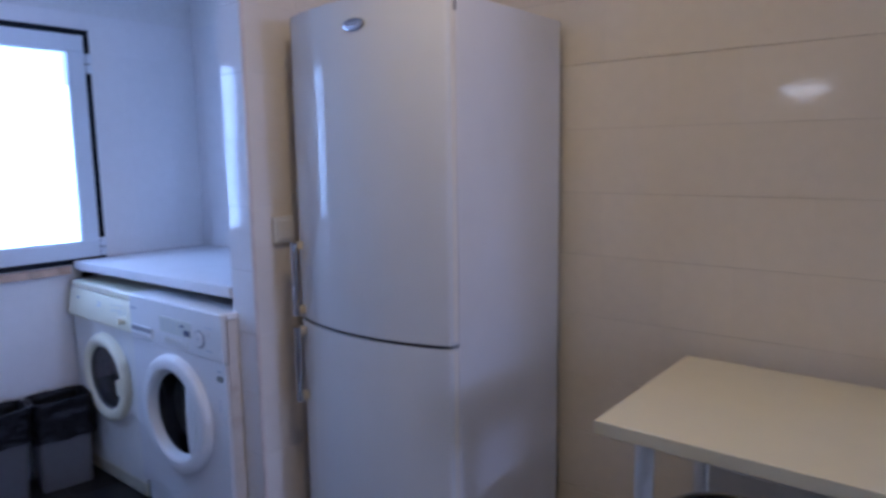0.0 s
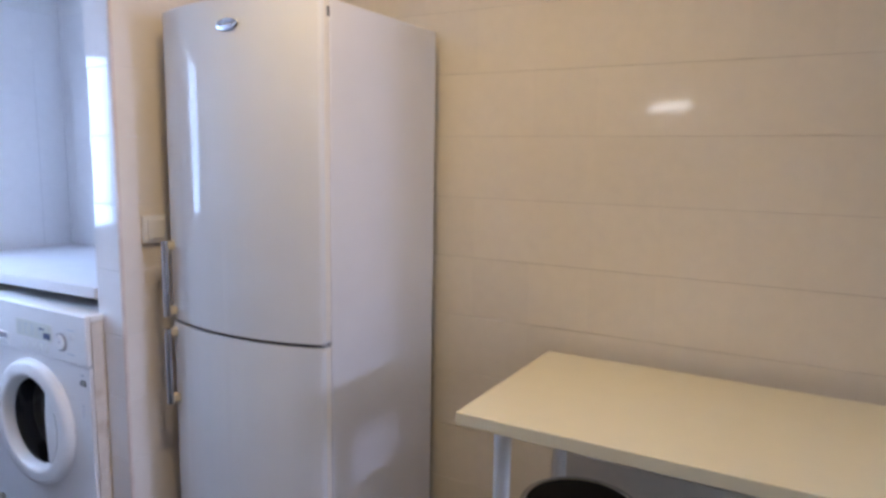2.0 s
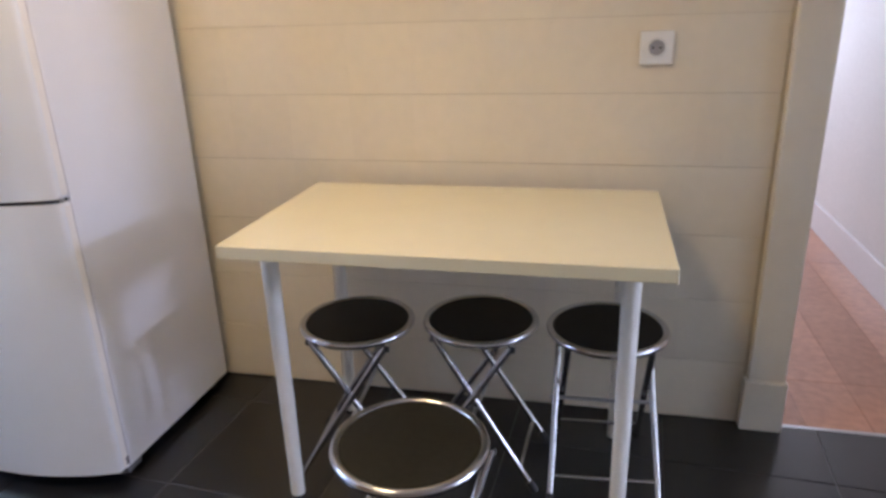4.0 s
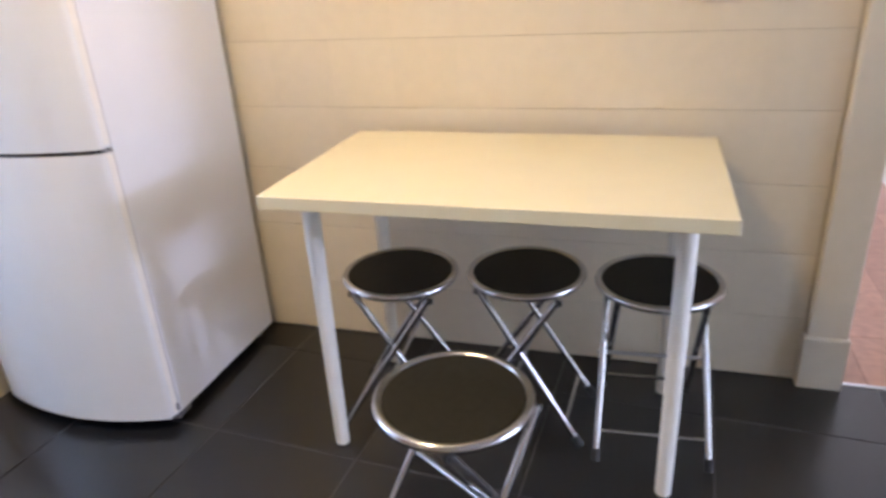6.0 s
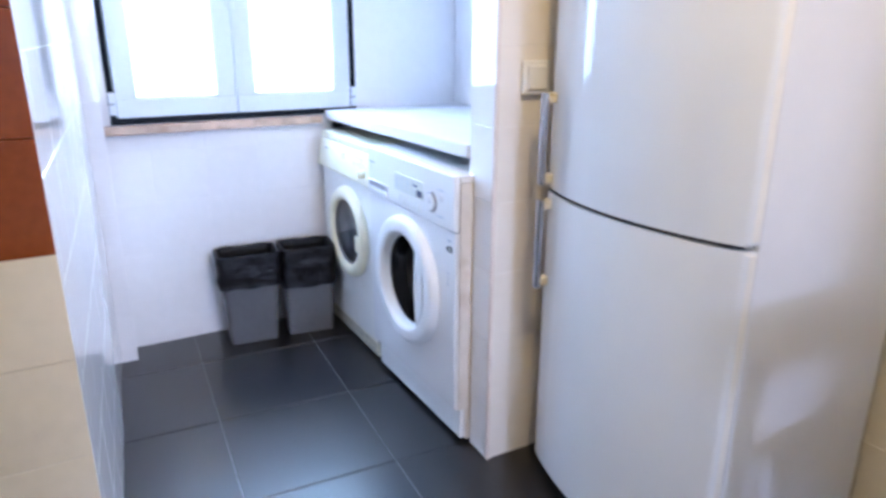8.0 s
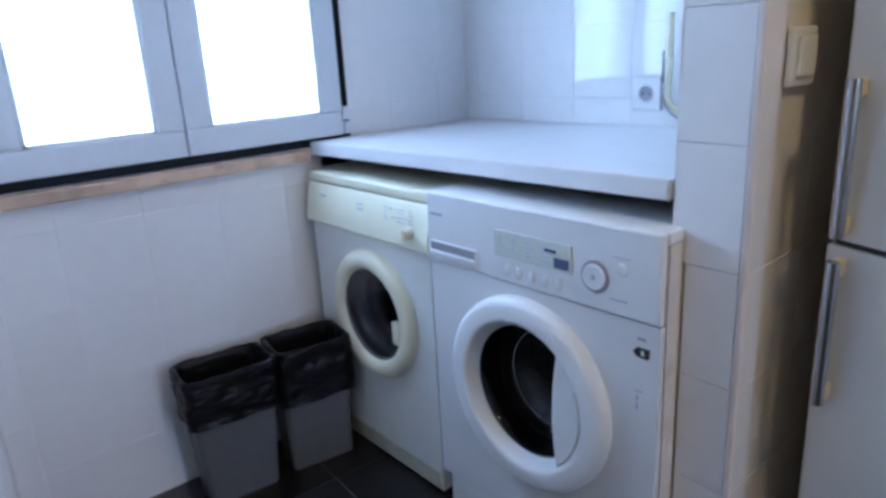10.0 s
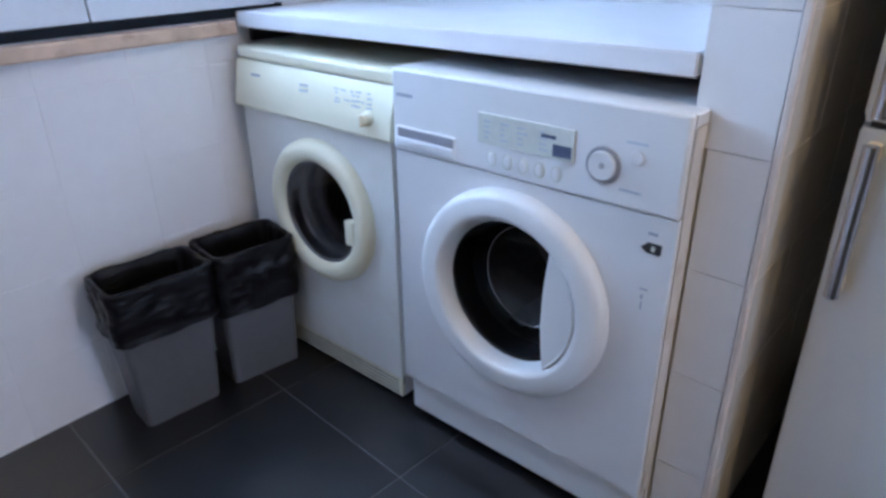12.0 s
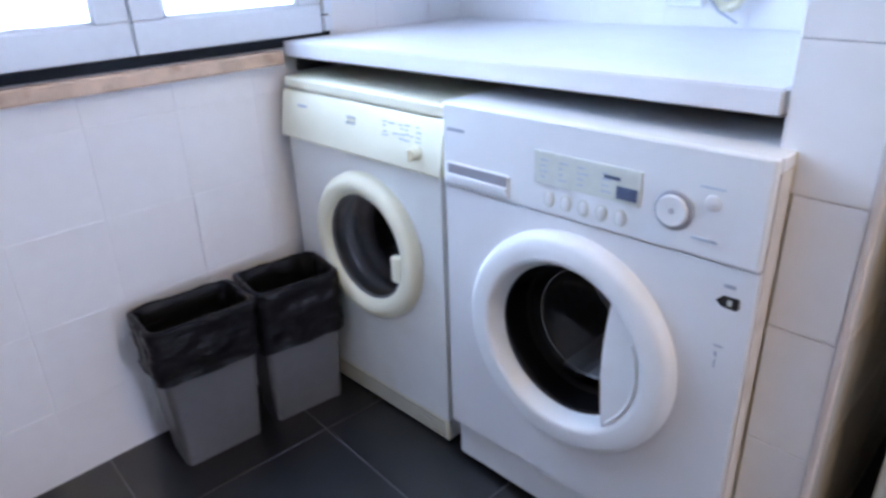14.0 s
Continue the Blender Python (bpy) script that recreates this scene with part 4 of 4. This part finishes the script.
def tiles(parent, origin, u, v, area, pitch, start, mat, joint=0.0022, holes=(), row_joint=None, name="tile", tilt=0.12, pick=None, depth=0.0045, sink=0.002):
    """Lay tiles on a plane: origin + a * u + b * v, over area (u0, v0, u1, v1)."""
    o, u, v = Vector(origin), Vector(u), Vector(v)
    n = u.cross(v)
    base = Matrix((u, v, n)).transposed().to_4x4()
    a0, b0, a1, b1 = area
    i0, j0 = math.floor((a0 - start[0]) / pitch[0]), math.floor((b0 - start[1]) / pitch[1])
    for i in range(i0, math.ceil((a1 - start[0]) / pitch[0])):
        for j in range(j0, math.ceil((b1 - start[1]) / pitch[1])):
            r = (max(a0, start[0] + i * pitch[0]), max(b0, start[1] + j * pitch[1]), min(a1, start[0] + (i + 1) * pitch[0]), min(b1, start[1] + (j + 1) * pitch[1]))
            rects = [r]
            for h in holes:
                rects = cut(rects, h)
            for p in rects:
                rj = joint if row_joint is None else row_joint
                w, h = p[2] - p[0] - joint, p[3] - p[1] - rj
                if w < 0.008 or h < 0.008:
                    continue
                m = pick(p[1]) if pick else mat
                ob = new(name, tile_mesh(w, h, depth, m, min(0.0009, joint / 2)))
                ob.parent = parent
                turn = Euler((radians(random.gauss(0, tilt)), radians(random.gauss(0, tilt)), 0)).to_matrix().to_4x4()
                place = o - n * sink + u * (p[0] + joint / 2 + w / 2) + v * (p[1] + rj / 2 + h / 2)
                ob.matrix_world = Matrix.Translation(place) @ base @ turn @ Matrix.Translation((-w / 2, -h / 2, 0))


random.seed(11)
X, Y, Z = (1, 0, 0), (0, 1, 0), (0, 0, 1)
KROW, NROW = (0.20, 0.2005), (0.20, 0.20)
tiles(wall_north, (0, 0, 0), X, Z, (-0.644, 0, 1.752, 2.43), KROW, (0.749, 0.005), M_TILE_CREAM, joint=0.0, row_joint=0.0013, tilt=0.10)
lean = (math.cos(radians(2.6)), -math.sin(radians(2.6)), 0)  # the wall end is not quite square
for u0, z0, z1 in ((-0.749, 0, 0.785), (-0.7755, 0.785, 2.2)):
    tiles(wall_stub, (0, -0.7747, 0), lean, Z, (u0, z0, -0.655, z1), NROW, (-0.85, -0.015), M_TILE_WHITE, joint=0.0014, tilt=0.05)
tiles(wall_stub, (-0.645, 0, 0), Y, Z, (-0.733, 0, -0.002, 2.2), NROW, (-0.733, -0.015), M_TILE_WARM, joint=0.0008)
tiles(wall_stub, (-0.7755, 0, 0), (0, -1, 0), Z, (0.10, 0.9255, 0.739, 1.95), NROW, (0.10, -0.015), M_TILE_WHITE, joint=0.0014)
tiles(wall_alcove, (0, -0.10, 0), X, Z, (-1.958, 0.80, -0.749, 1.95), NROW, (-1.89, -0.015), M_TILE_WHITE, joint=0.0014)
tiles(wall_west, (-1.958, 0, 0), Y, Z, (-1.578, 0, -0.10, 1.95), NROW, (-1.425, -0.015), M_TILE_WHITE, holes=((WIN_Y0, WIN_Z0, WIN_Y1, WIN_Z1),), joint=0.0014)
tiles(wall_pier, (-1.840, 0, 0), Y, Z, (-1.633, 0, -1.575, 2.4), NROW, (-1.70, -0.015), M_TILE_WHITE, joint=0.0014)
tiles(wall_pier, (0, -1.575, 0), (-1, 0, 0), Z, (1.840, 0, 1.958, 2.4), NROW, (1.79, -0.015), M_TILE_WHITE, joint=0.0014)
along = NOOK_B - NOOK_A
tiles(wall_south_nook, NOOK_A, along.normalized(), Z, (0.0, 0, along.length - 0.001, 2.4), NROW, (0.053, -0.015), M_TILE_WHITE, tilt=0.04, joint=0.0006)
tiles(wall_kitchen_west, (-0.494, 0, 0), Y, Z, (-2.65, 0, -1.7385, 2.0), NROW, (-2.14, 0.049), M_TILE_SAND, joint=0.0010, pick=lambda z: M_TILE_RUST if z > 0.83 else M_TILE_SAND)


def clipped(poly, axis, limit, keep_less):
    """A convex outline cut off at one straight limit."""
    out = []
    for a, b in zip(poly, poly[1:] + poly[:1]):
        ia, ib = (a[axis] < limit) == keep_less, (b[axis] < limit) == keep_less
        if ia:
            out.append(a)
        if ia != ib:
            k = (limit - a[axis]) / (b[axis] - a[axis])
            out.append((a[0] + (b[0] - a[0]) * k, a[1] + (b[1] - a[1]) * k))
    return out


def floor_tiles():
    """Square stoneware tiles on a grid turned a little against the kitchen wall, cut to the room."""
    c, s_ = math.cos(radians(-3.4)), math.sin(radians(-3.4))
    px, py, gap, bev = 0.447, 0.440, 0.0038, 0.0006
    for i in range(-3, 11):
        for j in range(-7, 4):
            u0, v0, u1, v1 = i * px + gap / 2, j * py + gap / 2, (i + 1) * px - gap / 2, (j + 1) * py - gap / 2
            poly = [(-1.219 + u * c - v * s_, -0.953 + u * s_ + v * c) for u, v in ((u0, v0), (u1, v0), (u1, v1), (u0, v1))]
            for axis, limit, less in ((0, -1.99, False), (0, 2.949, True), (1, -3.299, False), (1, 0.004, True)):
                poly = clipped(poly, axis, limit, less) if poly else poly
            if len(poly) < 3:
                continue
            mx, my = sum(p[0] for p in poly) / len(poly), sum(p[1] for p in poly) / len(poly)
            if (mx < -0.62 and my < -1.86) or max(p[0] for p in poly) - min(p[0] for p in poly) < 0.01:
                continue
            rise = random.uniform(-0.0003, 0.0003)
            bm = bmesh.new()
            rings = []
            for inset, z in ((0, -0.004), (0, rise - bev), (bev, rise)):
                rings.append([bm.verts.new((x + (mx - x) * inset / 0.2, y + (my - y) * inset / 0.2, z)) for x, y in poly])
            for a, b in zip(rings, rings[1:]):
                for k in range(len(a)):
                    bm.faces.new((a[k], a[(k + 1) % len(a)], b[(k + 1) % len(a)], b[k]))
            bm.faces.new(rings[-1])
            part("floor_tile", bm, M_FLOOR, floor)


floor_tiles()
tiles(floor_corridor, (0, 0, -0.002), X, Y, (1.0, 0.012, 2.489, 3.6), (0.19, 1.2), (1.0, 0.3), M_WOOD, joint=0.001, name="plank", tilt=0.02, sink=0.0)
